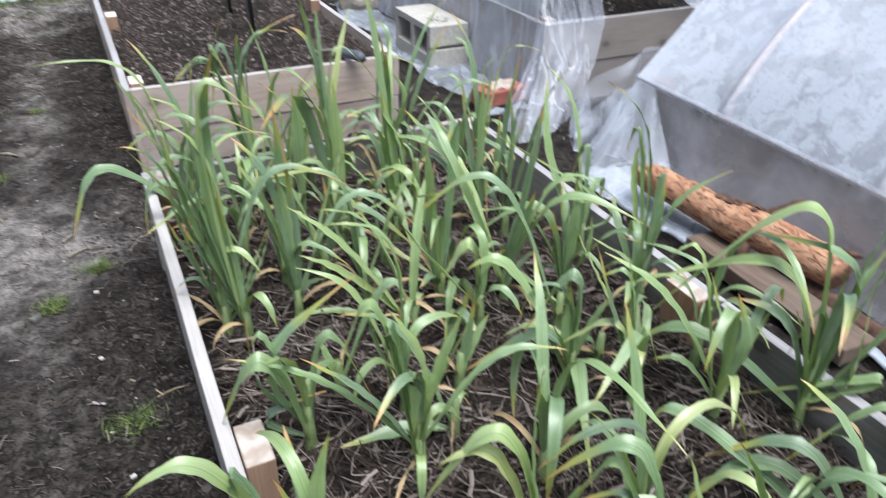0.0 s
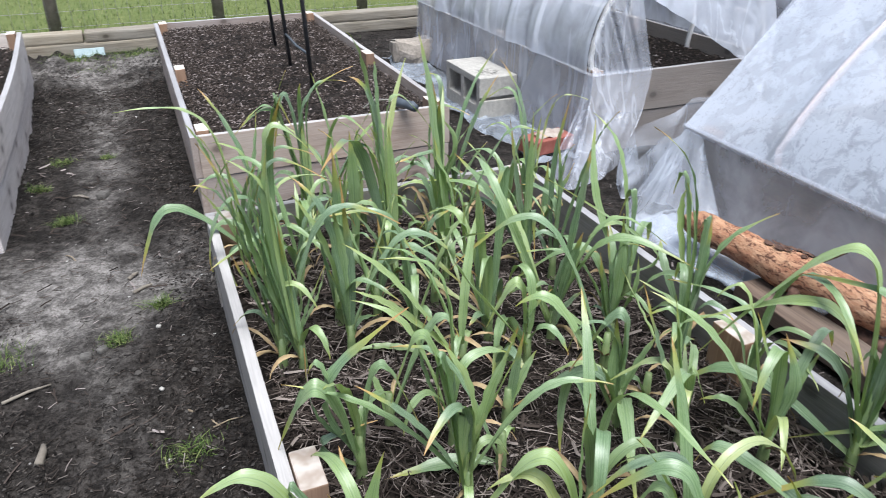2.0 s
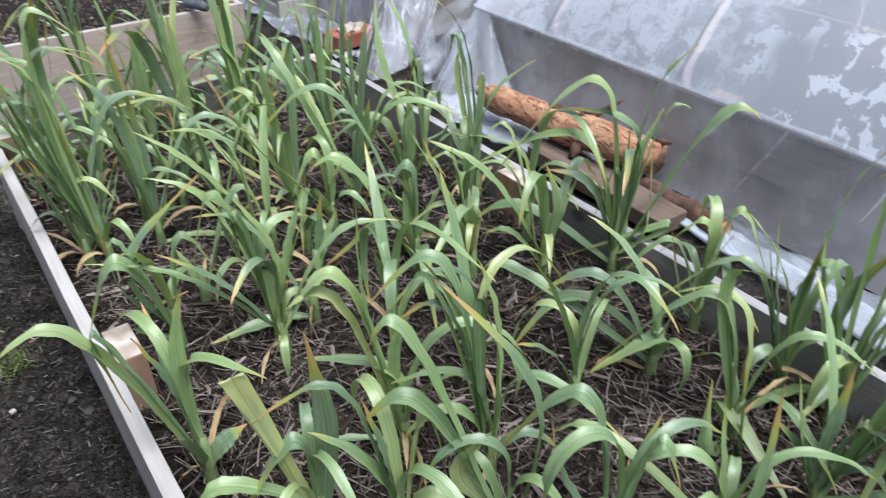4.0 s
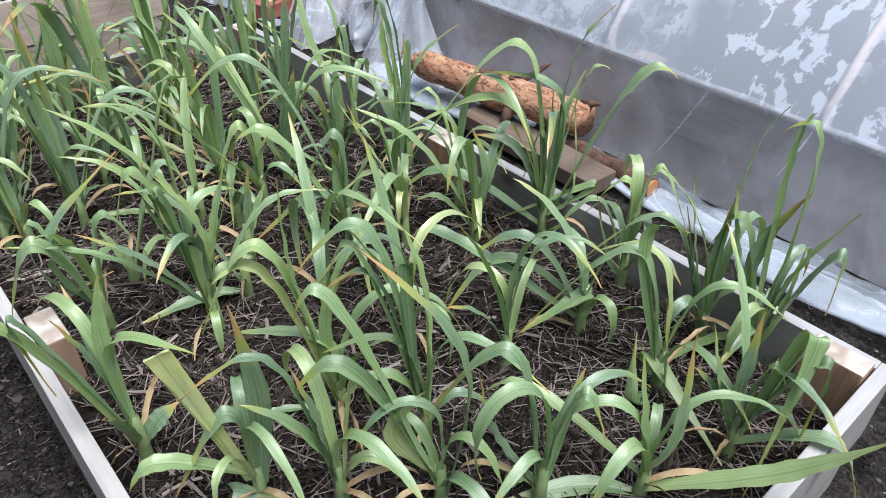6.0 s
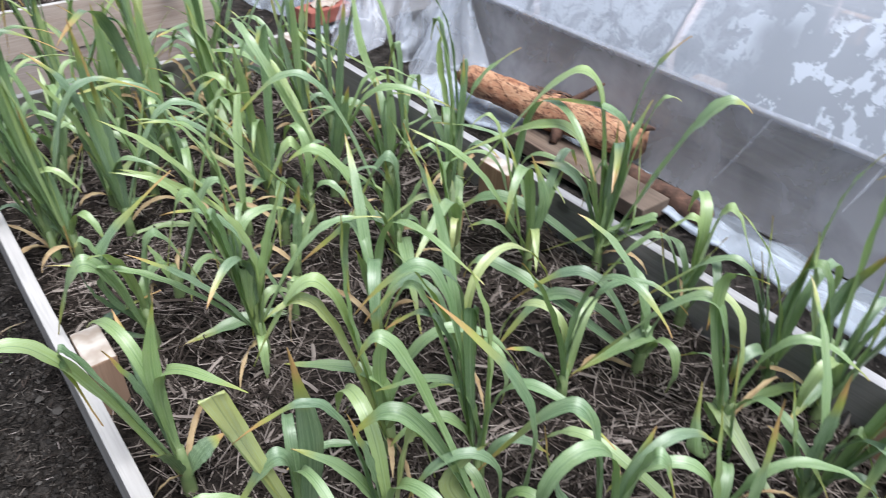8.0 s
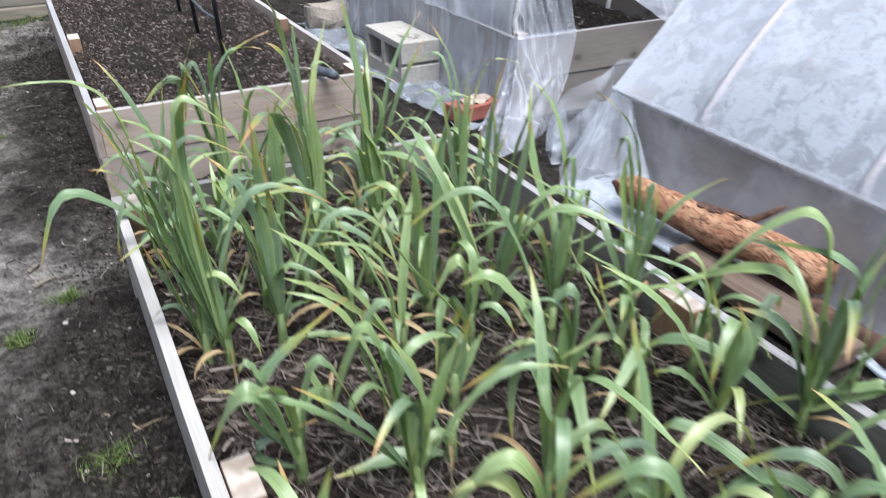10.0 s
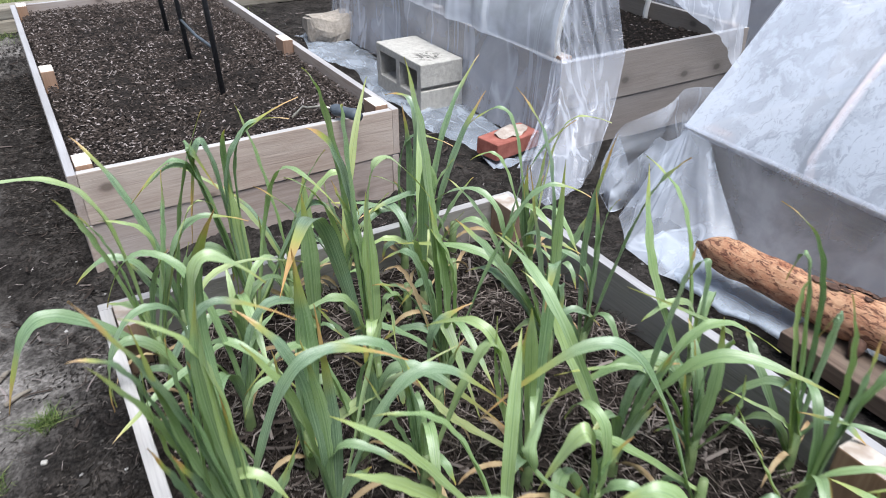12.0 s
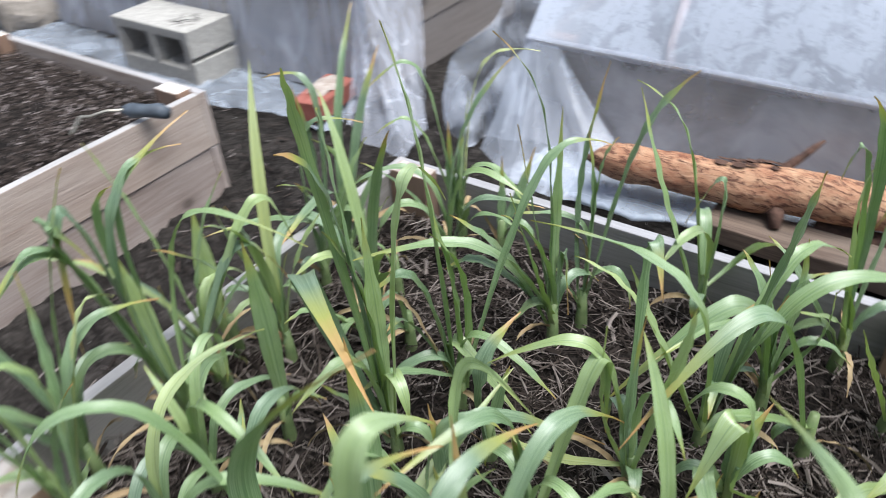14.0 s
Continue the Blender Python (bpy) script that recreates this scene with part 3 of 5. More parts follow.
def hoop_fold(y0, y1, low):
    """A narrow doubled tuck running down from the rim below a hoop."""
    def place(u, v):
        y = y0 + (y1 - y0) * u + (v - 0.5) * (0.002 + 0.005 * math.sin(math.pi * min(1.0, u + 0.1)))
        return -0.018 - 0.034 * u * u - 0.006 * math.sin(math.pi * v), y, 0.288 + (low - 0.288) * u
    return place


side_film = sheet("side_sheet", cover_side, 30, 130, FILM_SIDE, tunnel)
sheet("rim_seam", rim_seam, 6, 80, FILM_SEAM, tunnel, "pale doubled seam of film along the rim")
for y0, y1, low in ((0.656, 0.74, 0.09), (0.40, 0.43, 0.17)):
    sheet("film_tuck", hoop_fold(y0, y1, low), 20, 4, FILM_SEAM, side_film)
sheet("skirt", cover_skirt, 30, 130, FILM_LOW, tunnel, "pale blue folded strip of film on the ground")


def along(stops, v):
    """A smooth place on a short chain of (at, x, y)."""
    for (a, *p), (b, *q) in zip(stops, stops[1:]):
        if v <= b:
            k = (v - a) / (b - a)
            k = k * k * (3 - 2 * k) * 0.5 + k * 0.5
            return [m * (1 - k) + n * k for m, n in zip(p, q)]
    return stops[-1][1:]


def drape(top, foot, u, v, amp, seed, sag=1.3):
    """Film that falls from top to foot and spreads over the ground, with folds running down it."""
    p = Vector(top).lerp(Vector(foot), u ** sag)
    p.z = top[2] * (1 - u) ** 1.15 + 0.014
    fold = noise.noise(Vector((v * 6, u * 1.6, seed))) + 0.5 * noise.noise(Vector((v * 14, u * 3.5, seed + 3)))
    rag = noise.noise(Vector((p.x * 11, p.y * 11, p.z * 9 + seed)))
    k = amp * min(1.0, 2.2 * u)
    out = (Vector(foot) - Vector(top))
    out.z = 0
    out = out.normalized() if out.length > 0.01 else Vector((0, 1, 0))
    q = p + out * (k * fold) + Vector((0, 0, 0.5 * k * abs(rag) + 0.4 * k * max(0.0, fold)))
    q.z = max(q.z, 0.012)
    return tuple(q)


def cover_end(u, v):
    """The closing end: hangs from the last hoop over the end board."""
    tx = 0.91 * v
    tz = 0.288 + arch(v, 0.455, ARCH, 1.0)[1]
    w = 0.02 * noise.noise(Vector((v * 7, u * 1.4, 3)))
    return tx, CL + 0.006 + 0.05 * u * u + abs(w) * u, max(0.012, tz * (1 - u))


def corner_flap(u, v):
    """Film pulled out from the corner to the ground and pinned by the log."""
    tx, ty, tz = along(((0, 0.004, CL + 0.006, 0.292), (0.35, -0.008, CL - 0.01, 0.286), (1.0, -0.010, CL - 0.09, 0.280)), v)
    gx, gy = along(((0, -0.14, 1.915), (0.25, -0.25, 1.76), (0.55, -0.262, 1.62), (0.8, -0.21, 1.50), (1.0, -0.10, 1.46)), v)
    p = Vector((tx, ty, tz)).lerp(Vector((gx, gy, 0.016)), u)
    # slack: it sinks between the rim and the ground
    p.z -= 0.05 * math.sin(math.pi * u) * (0.3 + math.sin(math.pi * v))
    fold = 0.018 * noise.noise(Vector((v * 5, u * 1.2, 3))) + 0.006 * noise.noise(Vector((v * 14, u * 3, 6)))
    p += Vector((-0.7, 0.5, 0.5)) * (fold * min(1.0, 3 * u))
    p.z = max(p.z, 0.012)
    return tuple(p)


def loose_end(u, v):
    """Spare film beyond the corner, standing up in a slack crumpled bag."""
    gx, gy, tz = along(((0, 0.005, 1.86, 0.285), (0.22, -0.08, 1.90, 0.235), (0.42, -0.135, 1.97, 0.15), (0.58, -0.10, 2.05, 0.20), (0.8, 0.09, 2.02, 0.315), (1.0, 0.34, 1.93, 0.30)), v)
    lean = Vector((0.05, 0.0)) * (u * u)
    belly = 0.012 * math.sin(math.pi * u)
    w = 0.045 * noise.noise(Vector((v * 6, u * 1.2, 9))) + 0.010 * noise.noise(Vector((v * 11, u * 4, 2)))
    return gx + lean.x - belly + w * 0.6, gy + w, max(0.012, tz * u + 0.02 * noise.noise(Vector((v * 9, u * 3, 5))) * u)


sheet("end_sheet", cover_end, 30, 60, FILM_FLAP, tunnel)
sheet("corner_flap", corner_flap, 40, 60, FILM_END, tunnel)
sheet("loose_end", loose_end, 40, 110, FILM_END, tunnel, "crumpled spare film standing beyond the corner")

tunnel2 = thing("polythene_tunnel", "clear crumpled polythene tunnel with its end drawn aside", "tunnel cover", OPEN_M, "polythene tunnels")
OL, RIM = 1.9, 0.327


def open_roof(u, v):
    y = 0.02 + (OL - 0.02) * v
    x, z = arch(u, 0.46, ARCH + 0.004, 0.0)
    fold = 0.034 * noise.noise(Vector((y * 8 + u * 1.5, u * 2.5, 3))) + 0.008 * noise.noise(Vector((y * 24, u * 2.5 + y * 3, 8)))
    k = 1 + fold / 0.46
    return 0.45 + x * k, y, RIM + z * k


sheet("roof_sheet", open_roof, 44, 120, FILM_ROOF, tunnel2)


def open_side(u, v):
    y = -0.02 + (OL + 0.02) * v
    x, z = -0.010 - 0.03 * u * u, RIM + 0.002 - (RIM - 0.02) * u
    fold = 0.026 * noise.noise(Vector((y * 11, z * 3, 5))) * min(1, u * 5)
    return x + min(fold, 0.004), y, z


def open_skirt(u, v):
    y = -0.02 + (OL + 0.02) * v
    x = -0.04 - (0.22 + 0.05 * noise.noise(Vector((y * 3, 7, 4)))) * u
    w = crease(x * 2, y, 0, 0.016, 6)
    return x, y, 0.014 + max(w, -0.006)


sheet("side_sheet", open_side, 24, 110, FILM_DRY, tunnel2)
sheet("skirt", open_skirt, 24, 110, FILM_LOW, tunnel2)


def open_front(u, v):
    """The end flap drawn round the corner: v from the side to its free edge, u from the hoop down to the rim."""
    hx, hz = arch(0.02 + 0.27 * v, 0.46, ARCH, 0)
    top = Vector((0.45 + hx, 0.02, RIM + hz))
    rim = Vector((-0.012 + 0.27 * v, -0.016, RIM))
    p = top.lerp(rim, u)
    w = 0.02 * noise.noise(Vector((v * 9, u * 0.6, 4))) + 0.005 * noise.noise(Vector((v * 24, u * 1.2, 7)))
    return p.x + 0.4 * w, p.y - abs(w), p.z


def open_foot(u, v):
    """The same flap from the rim down to the ground, spread towards the garlic bed."""
    tx, ty = along(((0, -0.014, 0.03), (0.3, -0.014, 0.0), (0.36, -0.012, -0.018), (1.0, 0.262, -0.018)), v)
    gx, gy = along(((0, -0.19, -0.05), (0.2, -0.25, -0.16), (0.42, -0.27, -0.31), (0.75, -0.10, -0.27), (1.0, 0.05, -0.16)), v)
    return drape((tx, ty, RIM), (gx, gy, 0), u, v, 0.032, 8, 1.8)


sheet("front_flap", open_front, 30, 50, FILM_DRY, tunnel2)
sheet("front_skirt", open_foot, 44, 110, FILM_DRY, tunnel2)


def open_right(u, v):
    """The other flap, hanging loose over the corner of the box."""
    hx, hz = arch(1 - 0.70 * v, 0.46, ARCH, 0)
    top = Vector((0.45 + hx, 0.02, RIM + hz))
    lx, lz = along(((0, 0.82, 0.17), (0.22, 0.68, 0.33), (0.55, 0.45, 0.465), (1.0, 0.20, 0.60)), v)
    low = Vector((lx, -0.04, lz))
    p = top.lerp(low, u)
    w = crease(p.x * 2.0, 2.0, p.z * 0.6, 0.03, 5)
    return p.x + 0.2 * w, p.y - abs(w) * u, p.z


sheet("right_flap", open_right, 36, 40, FILM_FLAP, tunnel2)
far_tunnel = thing("polythene_tunnel", "far clear polythene tunnel", "tunnel cover", FAR_M, "polythene tunnels")
sheet("roof_sheet", open_roof, 44, 80, FILM_DRY, far_tunnel)
sheet("side_sheet", open_side, 30, 60, FILM_DRY, far_tunnel)


# ---- log, planks, brick and concrete block on the path ----
def jagged_log():
    """A peeled trunk, pointed at one end and snapped off at the other."""
    log = thing("log", "peeled rust-brown log with dark bark flecks, weighing down polythene", "log", pose(1.318, 1.945, 0.0))
    run = Vector((0.085, -0.625, 0.0))
    pts, rad = [], []
    for k in range(53):
        f = k / 52
        pts.append(run * f + Vector((0.006 * math.sin(6 * f), 0, 0.110 + 0.010 * f + 0.004 * math.sin(9 * f + 1))))
        tip = 0.016 + 0.021 * min(1.0, f / 0.08) ** 0.6
        rad.append(tip + 0.009 * min(1, f / 0.5) + 0.005 * math.exp(-((f - 0.13) / 0.05) ** 2) + 0.006 * math.exp(-((f - 0.58) / 0.07) ** 2))
    sides = 36
    v, f = tube_data(pts, rad, sides)
    out = []
    for i, q in enumerate(v):
        ring = i // sides
        p = Vector(q)
        mid = pts[min(ring, 52)]
        away = (p - mid).normalized()
        # strips of inner bark stand a little proud of the peeled wood
        flake = 0.0022 if noise.noise(Vector((p.x * 40, p.y * 17, p.z * 40))) > 0.12 else 0.0
        p += away * (flake + 0.005 * noise.noise(Vector((p.x * 16, p.y * 9, p.z * 16))) + 0.0014 * noise.noise(p * 70))
        if ring > 49:
            p += run.normalized() * (0.026 * noise.noise(Vector((p.x * 30, 4, p.z * 30))) + 0.008 * noise.noise(Vector((p.x * 90, 2, p.z * 90))))
        out.append(tuple(p))
    me = mesh_of("trunk", out, f, LOG, True)
    child("trunk", me, log)
    child("pointed_tip", tube("pointed_tip", [(0.003, -0.010, 0.112), (-0.003, 0.006, 0.114), (-0.008, 0.016, 0.117)], [0.016, 0.011, 0.005], BARK, 9), log, None, "dark red splintered tip")
    child("side_twig", tube("side_twig", [(0.058, -0.375, 0.135), (0.078, -0.40, 0.163), (0.10, -0.425, 0.186), (0.112, -0.437, 0.200), (0.127, -0.452, 0.214)], [0.015, 0.0105, 0.008, 0.0075, 0.003], BARK, 9), log, None, "dark broken side twig")
    child("knot_stub", tube("knot_stub", [(0.035, -0.40, 0.105), (0.005, -0.412, 0.085), (-0.014, -0.418, 0.066)], [0.022, 0.017, 0.010], BARK, 10), log, None, "short dark knot stub")
    child("splinter", tube("splinter", [(0.093, -0.595, 0.155), (0.096, -0.63, 0.166), (0.099, -0.652, 0.170)], [0.012, 0.009, 0.003], BARK, 7), log, None, "dark red splinter at the snapped end")
    # a ragged collar of bark round the twig
    rnd = random.Random(8)
    bv, bf = [], []
    for k in range(34):
        f0, w0 = 0.54 + rnd.gauss(0, 0.055), rnd.gauss(0.75, 0.45)
        c = pts[int(min(1, f0) * 52)]
        r0 = rad[int(min(1, f0) * 52)] + 0.004
        ln, wd = rnd.uniform(0.012, 0.034), rnd.uniform(0.10, 0.22)
        i0 = len(bv)
        for dy in (-0.5, 0.0, 0.5):
            for dw in (-1, 0, 1):
                w = w0 + dw * wd * (1 - abs(dy)) + rnd.gauss(0, 0.03)
                r = r0 + (0.003 if dw == 0 else 0.0) + rnd.uniform(0, 0.0015)
                bv.append((c.x + r * math.sin(w), c.y + dy * ln, c.z + r * math.cos(w)))
        for a in (0, 3):
            for q in (0, 1):
                bf.append((i0 + a + q, i0 + a + q + 1, i0 + a + q + 4, i0 + a + q + 3))
    child("bark_remnant", mesh_of("bark_remnant", bv, bf, BARK), log, None, "dark bark left round the twig")
    return log


jagged_log()
plank = new("plank", block_mesh("plank", 0.50, 0.098, 0.045, PLANK, 0.004, 0.003, 3, 10))
plank.matrix_basis = pose(1.262, 1.662, 0.018, 0, 0, -92.5)
tagged(plank, "weathered brown plank lying under a log", "plank")


def bark_branch():
    """A short sawn branch with its bark on, behind the plank."""
    branch = thing("branch", "short sawn branch with dark scaly bark under the log", "branch", pose(1.384, 1.46, 0.0))
    pts = [Vector((-0.022 * k / 20 + 0.003 * math.sin(k * 0.5), -0.395 * k / 20, 0.043 + 0.002 * math.sin(k))) for k in range(21)]
    v, f = tube_data(pts, 0.027, 22)
    v = [tuple(Vector(q) + (Vector(q) - pts[i // 22]).normalized() * (0.005 * noise.noise(Vector(q) * 45) + 0.003 * noise.noise(Vector(q) * 110))) if i < 22 * 20 else q for i, q in enumerate(v)]
    child("bark", mesh_of("bark", v, f, BARK, True), branch)
    end = pts[-1]
    cv, cf = tube_data([end + Vector((0, 0.004, 0)), end + Vector((0, -0.003, 0))], 0.0235, 18)
    child("cut_end", mesh_of("cut_end", cv, cf, CUT_WOOD), branch, None, "orange sawn end of the branch")


bark_branch()


def concrete_block(m, label):
    """A hollow block on its side: two cores through it and a slot across one end."""
    L, D, Hh = 0.39, 0.19, 0.19
    bm = bmesh.new()
    gx = [0, 0.034, 0.178, 0.212, 0.356, L]
    gz = [0, 0.060, 0.158, Hh]
    verts = {}

    def vert(i, k, y):
        key = (i, k, y)
        if key not in verts:
            verts[key] = bm.verts.new((gx[i], y, gz[k]))
        return verts[key]
    hole = {(1, 1), (3, 1)}
    for i in range(5):
        for k in range(3):
            if (i, k) in hole:
                for (a, b) in (((i, k), (i + 1, k)), ((i + 1, k), (i + 1, k + 1)), ((i + 1, k + 1), (i, k + 1)), ((i, k + 1), (i, k))):
                    bm.faces.new((vert(*a, 0.0), vert(*b, 0.0), vert(*b, D), vert(*a, D)))
                continue
            bm.faces.new((vert(i, k, 0.0), vert(i + 1, k, 0.0), vert(i + 1, k + 1, 0.0), vert(i, k + 1, 0.0)))
            bm.faces.new((vert(i, k + 1, D), vert(i + 1, k + 1, D), vert(i + 1, k, D), vert(i, k, D)))
    for i in range(5):
        bm.faces.new((vert(i, 3, 0.0), vert(i + 1, 3, 0.0), vert(i + 1, 3, D), vert(i, 3, D)))
        bm.faces.new((vert(i, 0, 0.0), vert(i, 0, D), vert(i + 1, 0, D), vert(i + 1, 0, 0.0)))
    for k in range(3):
        bm.faces.new((vert(0, k, 0.0), vert(0, k + 1, 0.0), vert(0, k + 1, D), vert(0, k, D)))
        bm.faces.new((vert(5, k, 0.0), vert(5, k, D), vert(5, k + 1, D), vert(5, k + 1, 0.0)))
    # slot across the near end
    z0, z1, dx = 0.084, 0.098, 0.02
    end = [f for f in bm.faces if all(abs(v.co.x) < 1e-6 for v in f.verts) and f.calc_center_median().z < 0.13 and f.calc_center_median().z > 0.06]
    if end:
        bmesh.ops.delete(bm, geom=end, context="FACES_ONLY")
        rows = []
        for (x, z) in ((0, 0.060), (0, z0), (dx, z0), (dx, z1), (0, z1), (0, 0.158)):
            rows.append((bm.verts.new((x, 0, z)), bm.verts.new((x, D, z))))
        for (a, b), (c, d) in zip(rows, rows[1:]):
            bm.faces.new((a, c, d, b))
        bmesh.ops.remove_doubles(bm, verts=bm.verts, dist=1e-5)
    bmesh.ops.recalc_face_normals(bm, faces=bm.faces)
    sharp = [e for e in bm.edges if len(e.link_faces) == 2 and e.calc_face_angle(0) > 0.6]
    bmesh.ops.bevel(bm, geom=sharp, offset=0.004, segments=2, affect="EDGES", profile=0.5)
    for v in bm.verts:
        v.co += noise.noise_vector(v.co * 30) * 0.0012
    me = bpy.data.meshes.new("concrete_block")
    bm.to_mesh(me)
    bm.free()
    me.materials.append(CONCRETE)
    ob = new("concrete_block", me)
    ob.matrix_basis = m
    return tagged(ob, label, "concrete block", "concrete blocks")


# the cores face the bare bed; the slotted end faces along the path
concrete_block(pose(1.295, 3.338, 0.006, 0, 0, 90) @ pose(0, 0, 0) @ Matrix.Diagonal((1, -1, 1, 1)), "grey hollow concrete block on its side on polythene")
stone = new("concrete_block", block_mesh("concrete_block", 0.25, 0.2, 0.12, OLD_STONE, 0.05, 0.034, 5, 8))
stone.matrix_basis = pose(1.262, 4.44, 0.016, 0, 0, -8)
tagged(stone, "worn rounded lump of brownish concrete on polythene", "concrete block", "concrete blocks")

brick = thing("brick", "red clay brick with old mortar lying on polythene", "brick", pose(1.266, 2.765, 0.026, 2, 0, 11))
child("brick_body", block_mesh("brick_body", 0.205, 0.098, 0.058, BRICK, 0.004, 0.003, 2, 6), brick)
mv, mf = [], []
for ring in range(7):
    for k in range(26):
        a, f = 2 * math.pi * k / 26, ring / 6
        r = (1 - f) * (1 + 0.28 * noise.noise(Vector((math.cos(a) * 1.7, math.sin(a) * 1.7, 5))))
        p = Vector((0.118 + 0.078 * r * math.cos(a), 0.054 + 0.038 * r * math.sin(a), 0.0))
        p.z = 0.057 + 0.020 * (1 - r * r) ** 0.5 * (0.8 + 0.7 * noise.noise(p * 38)) + 0.004 * noise.noise(p * 120) if r < 1 else 0.056
        mv.append(tuple(p))
mf = [(r * 26 + k, r * 26 + (k + 1) % 26, r * 26 + 26 + (k + 1) % 26, r * 26 + 26 + k) for r in range(6) for k in range(26)]
child("mortar", mesh_of("mortar", mv, mf, MORTAR, True), brick, None, "crumbling lump of pale mortar")


# ---- stakes and hand tool on the bare bed ----
trellis = thing("garden_stakes", "dark metal garden stakes tied with wire in bare soil", "garden stakes", pose(0.528, 3.264, 0.2))
for (x, y, lx, ly) in ((0.0, 0.0, -0.03, 0.02), (-0.001, 0.42, -0.05, 0.03), (0.014, 0.866, -0.05, 0.0)):
    stake = child("stake", tube("stake", [(x, y, 0.0), (x + lx * 0.5, y + ly * 0.5, 0.55), (x + lx, y + ly, 1.1)], 0.0085, STAKE, 8), trellis)
child("cross_wire", tube("cross_wire", [(-0.005, 0.0, 0.19), (-0.012, 0.2, 0.185), (-0.01, 0.42, 0.19)], 0.005, GRIP, 6), trellis)

tool = thing("hand_tool", "hand weeder with a dark blue rubber grip and bent steel shank", "hand tool", pose(0.757, 2.702, 0.29, 0, 0, 109) @ Matrix.Scale(1.08, 4))
child("grip", tube("grip", [(0, 0, 0.012), (0.02, 0, 0.016), (0.05, 0.004, 0.016), (0.085, 0.004, 0.014), (0.1, 0, 0.012)], [0.012, 0.016, 0.013, 0.016, 0.011], GRIP, 14), tool)
child("shank", tube("shank", [(0.1, 0, 0.012), (0.14, 0.01, 0.012), (0.17, 0.03, 0.006), (0.2, 0.02, 0.0), (0.2, 0.06, -0.02)], 0.0035, STEEL, 8), tool)


# ---- timber edging, fence and turf beyond ----
for course, joints in enumerate(((-3.2, -1.4, 0.9, 2.6, 4.6), (-3.2, -0.40, 1.85, 4.6))):
    for a, b in zip(joints, joints[1:]):
        s = new("sleeper", block_mesh("sleeper", b - a - 0.008, 0.13, 0.078 - 0.016 * course, SLEEPER, 0.012, 0.006, course + int(a * 7), 14))
        s.matrix_basis = pose(a, 5.50 + 0.004 * course, -0.004 + 0.079 * course)
        tagged(s, "weathered grey landscape timber edging the plot", "sleeper", "timber edging")
blue = new("paint_board", block_mesh("paint_board", 0.17, 0.012, 0.06, BLUE, 0.004, 0.004, 3, 8))
blue.matrix_basis = pose(-0.47, 5.43, 0.0, -25, 0, 4)
tagged(blue, "pale blue flecked scrap leaning on the timber edging", "scrap board")

fence = thing("wire_fence", "galvanised wire mesh fence on old wooden posts", "fence", pose(0, 5.85, 0.0))
for x in (-2.6, -0.585, 0.455, 1.5, 2.66, 3.8):
    child("post", tube("post", [(x, 0.03, -0.05), (x + 0.01, 0.03, 0.6), (x, 0.03, 1.25)], [0.042, 0.039, 0.036], OLD_POST, 10), fence)
wv, wf = [], []
for k in range(112):
    x = -3.2 + k * 0.07
    a, b = tube_data([(x, 0, 0.0), (x, 0, 1.2)], 0.0013, 4, len(wv))
    wv += a
    wf += b
for k in range(13):
    z = 0.02 + 0.098 * k
    a, b = tube_data([(-3.2, 0, z), (4.6, 0, z)], 0.0013, 4, len(wv))
    wv += a
    wf += b
child("wire_mesh", mesh_of("wire_mesh", wv, wf, WIRE), fence)


def blades(count, place, tall, wide, lean, seed, base=ground_z):
    rnd = random.Random(seed)
    verts, faces = [], []
    for _ in range(count):
        x, y = place(rnd)
        z, a = base(x, y) - 0.004, rnd.uniform(0, 2 * math.pi)
        h, w, t = tall * rnd.uniform(0.5, 1.2), wide * rnd.uniform(0.6, 1.2), lean * rnd.uniform(0.2, 1.3)
        ca, sa = math.cos(a), math.sin(a)
        n0 = len(verts)
        for f, k in ((0.0, 1.0), (0.5, 0.8), (1.0, 0.0)):
            cx, cy, cz = x + ca * t * h * f * f, y + sa * t * h * f * f, z + h * f * (1 - 0.3 * t * f)
            if k:
                verts += [(cx - sa * w * k / 2, cy + ca * w * k / 2, cz), (cx + sa * w * k / 2, cy - ca * w * k / 2, cz)]
            else:
                verts.append((cx, cy, cz))
        faces += [(n0, n0 + 1, n0 + 3, n0 + 2), (n0 + 2, n0 + 3, n0 + 4)]
    return verts, faces


v, f = blades(26000, lambda r: (r.uniform(-3.5, 5.0), 5.64 + 6 * r.random() ** 1.6), 0.05, 0.004, 0.8, 31)
tagged(new("lawn", mesh_of("lawn", v, f, GRASS)), "rough green lawn beyond the fence", "grass", kind="stuff")

TUFTS = ((-0.255, 2.125, 0.035, 60, 0.05), (-0.15, 2.24, 0.03, 40, 0.07), (-0.12, 1.64, 0.05, 50, 0.05), (-0.41, 2.91, 0.04, 60, 0.05), (-0.515, 3.23, 0.04, 50, 0.05), (-0.29, 3.53, 0.03, 40, 0.04), (-0.52, 2.12, 0.06, 40, 0.06), (-0.448, 3.498, 0.05, 50, 0.05),
         (-0.46, 5.36, 0.14, 160, 0.07), (-0.14, 5.36, 0.18, 170, 0.07), (-0.33, 5.05, 0.12, 60, 0.04), (1.12, 5.35, 0.12, 120, 0.06), (1.1, 4.95, 0.12, 90, 0.05), (1.12, 2.5, 0.05, 30, 0.03), (1.08, 4.0, 0.12, 90, 0.04), (1.2, 0.36, 0.06, 50, 0.04), (1.1, 0.52, 0.04, 30, 0.03))
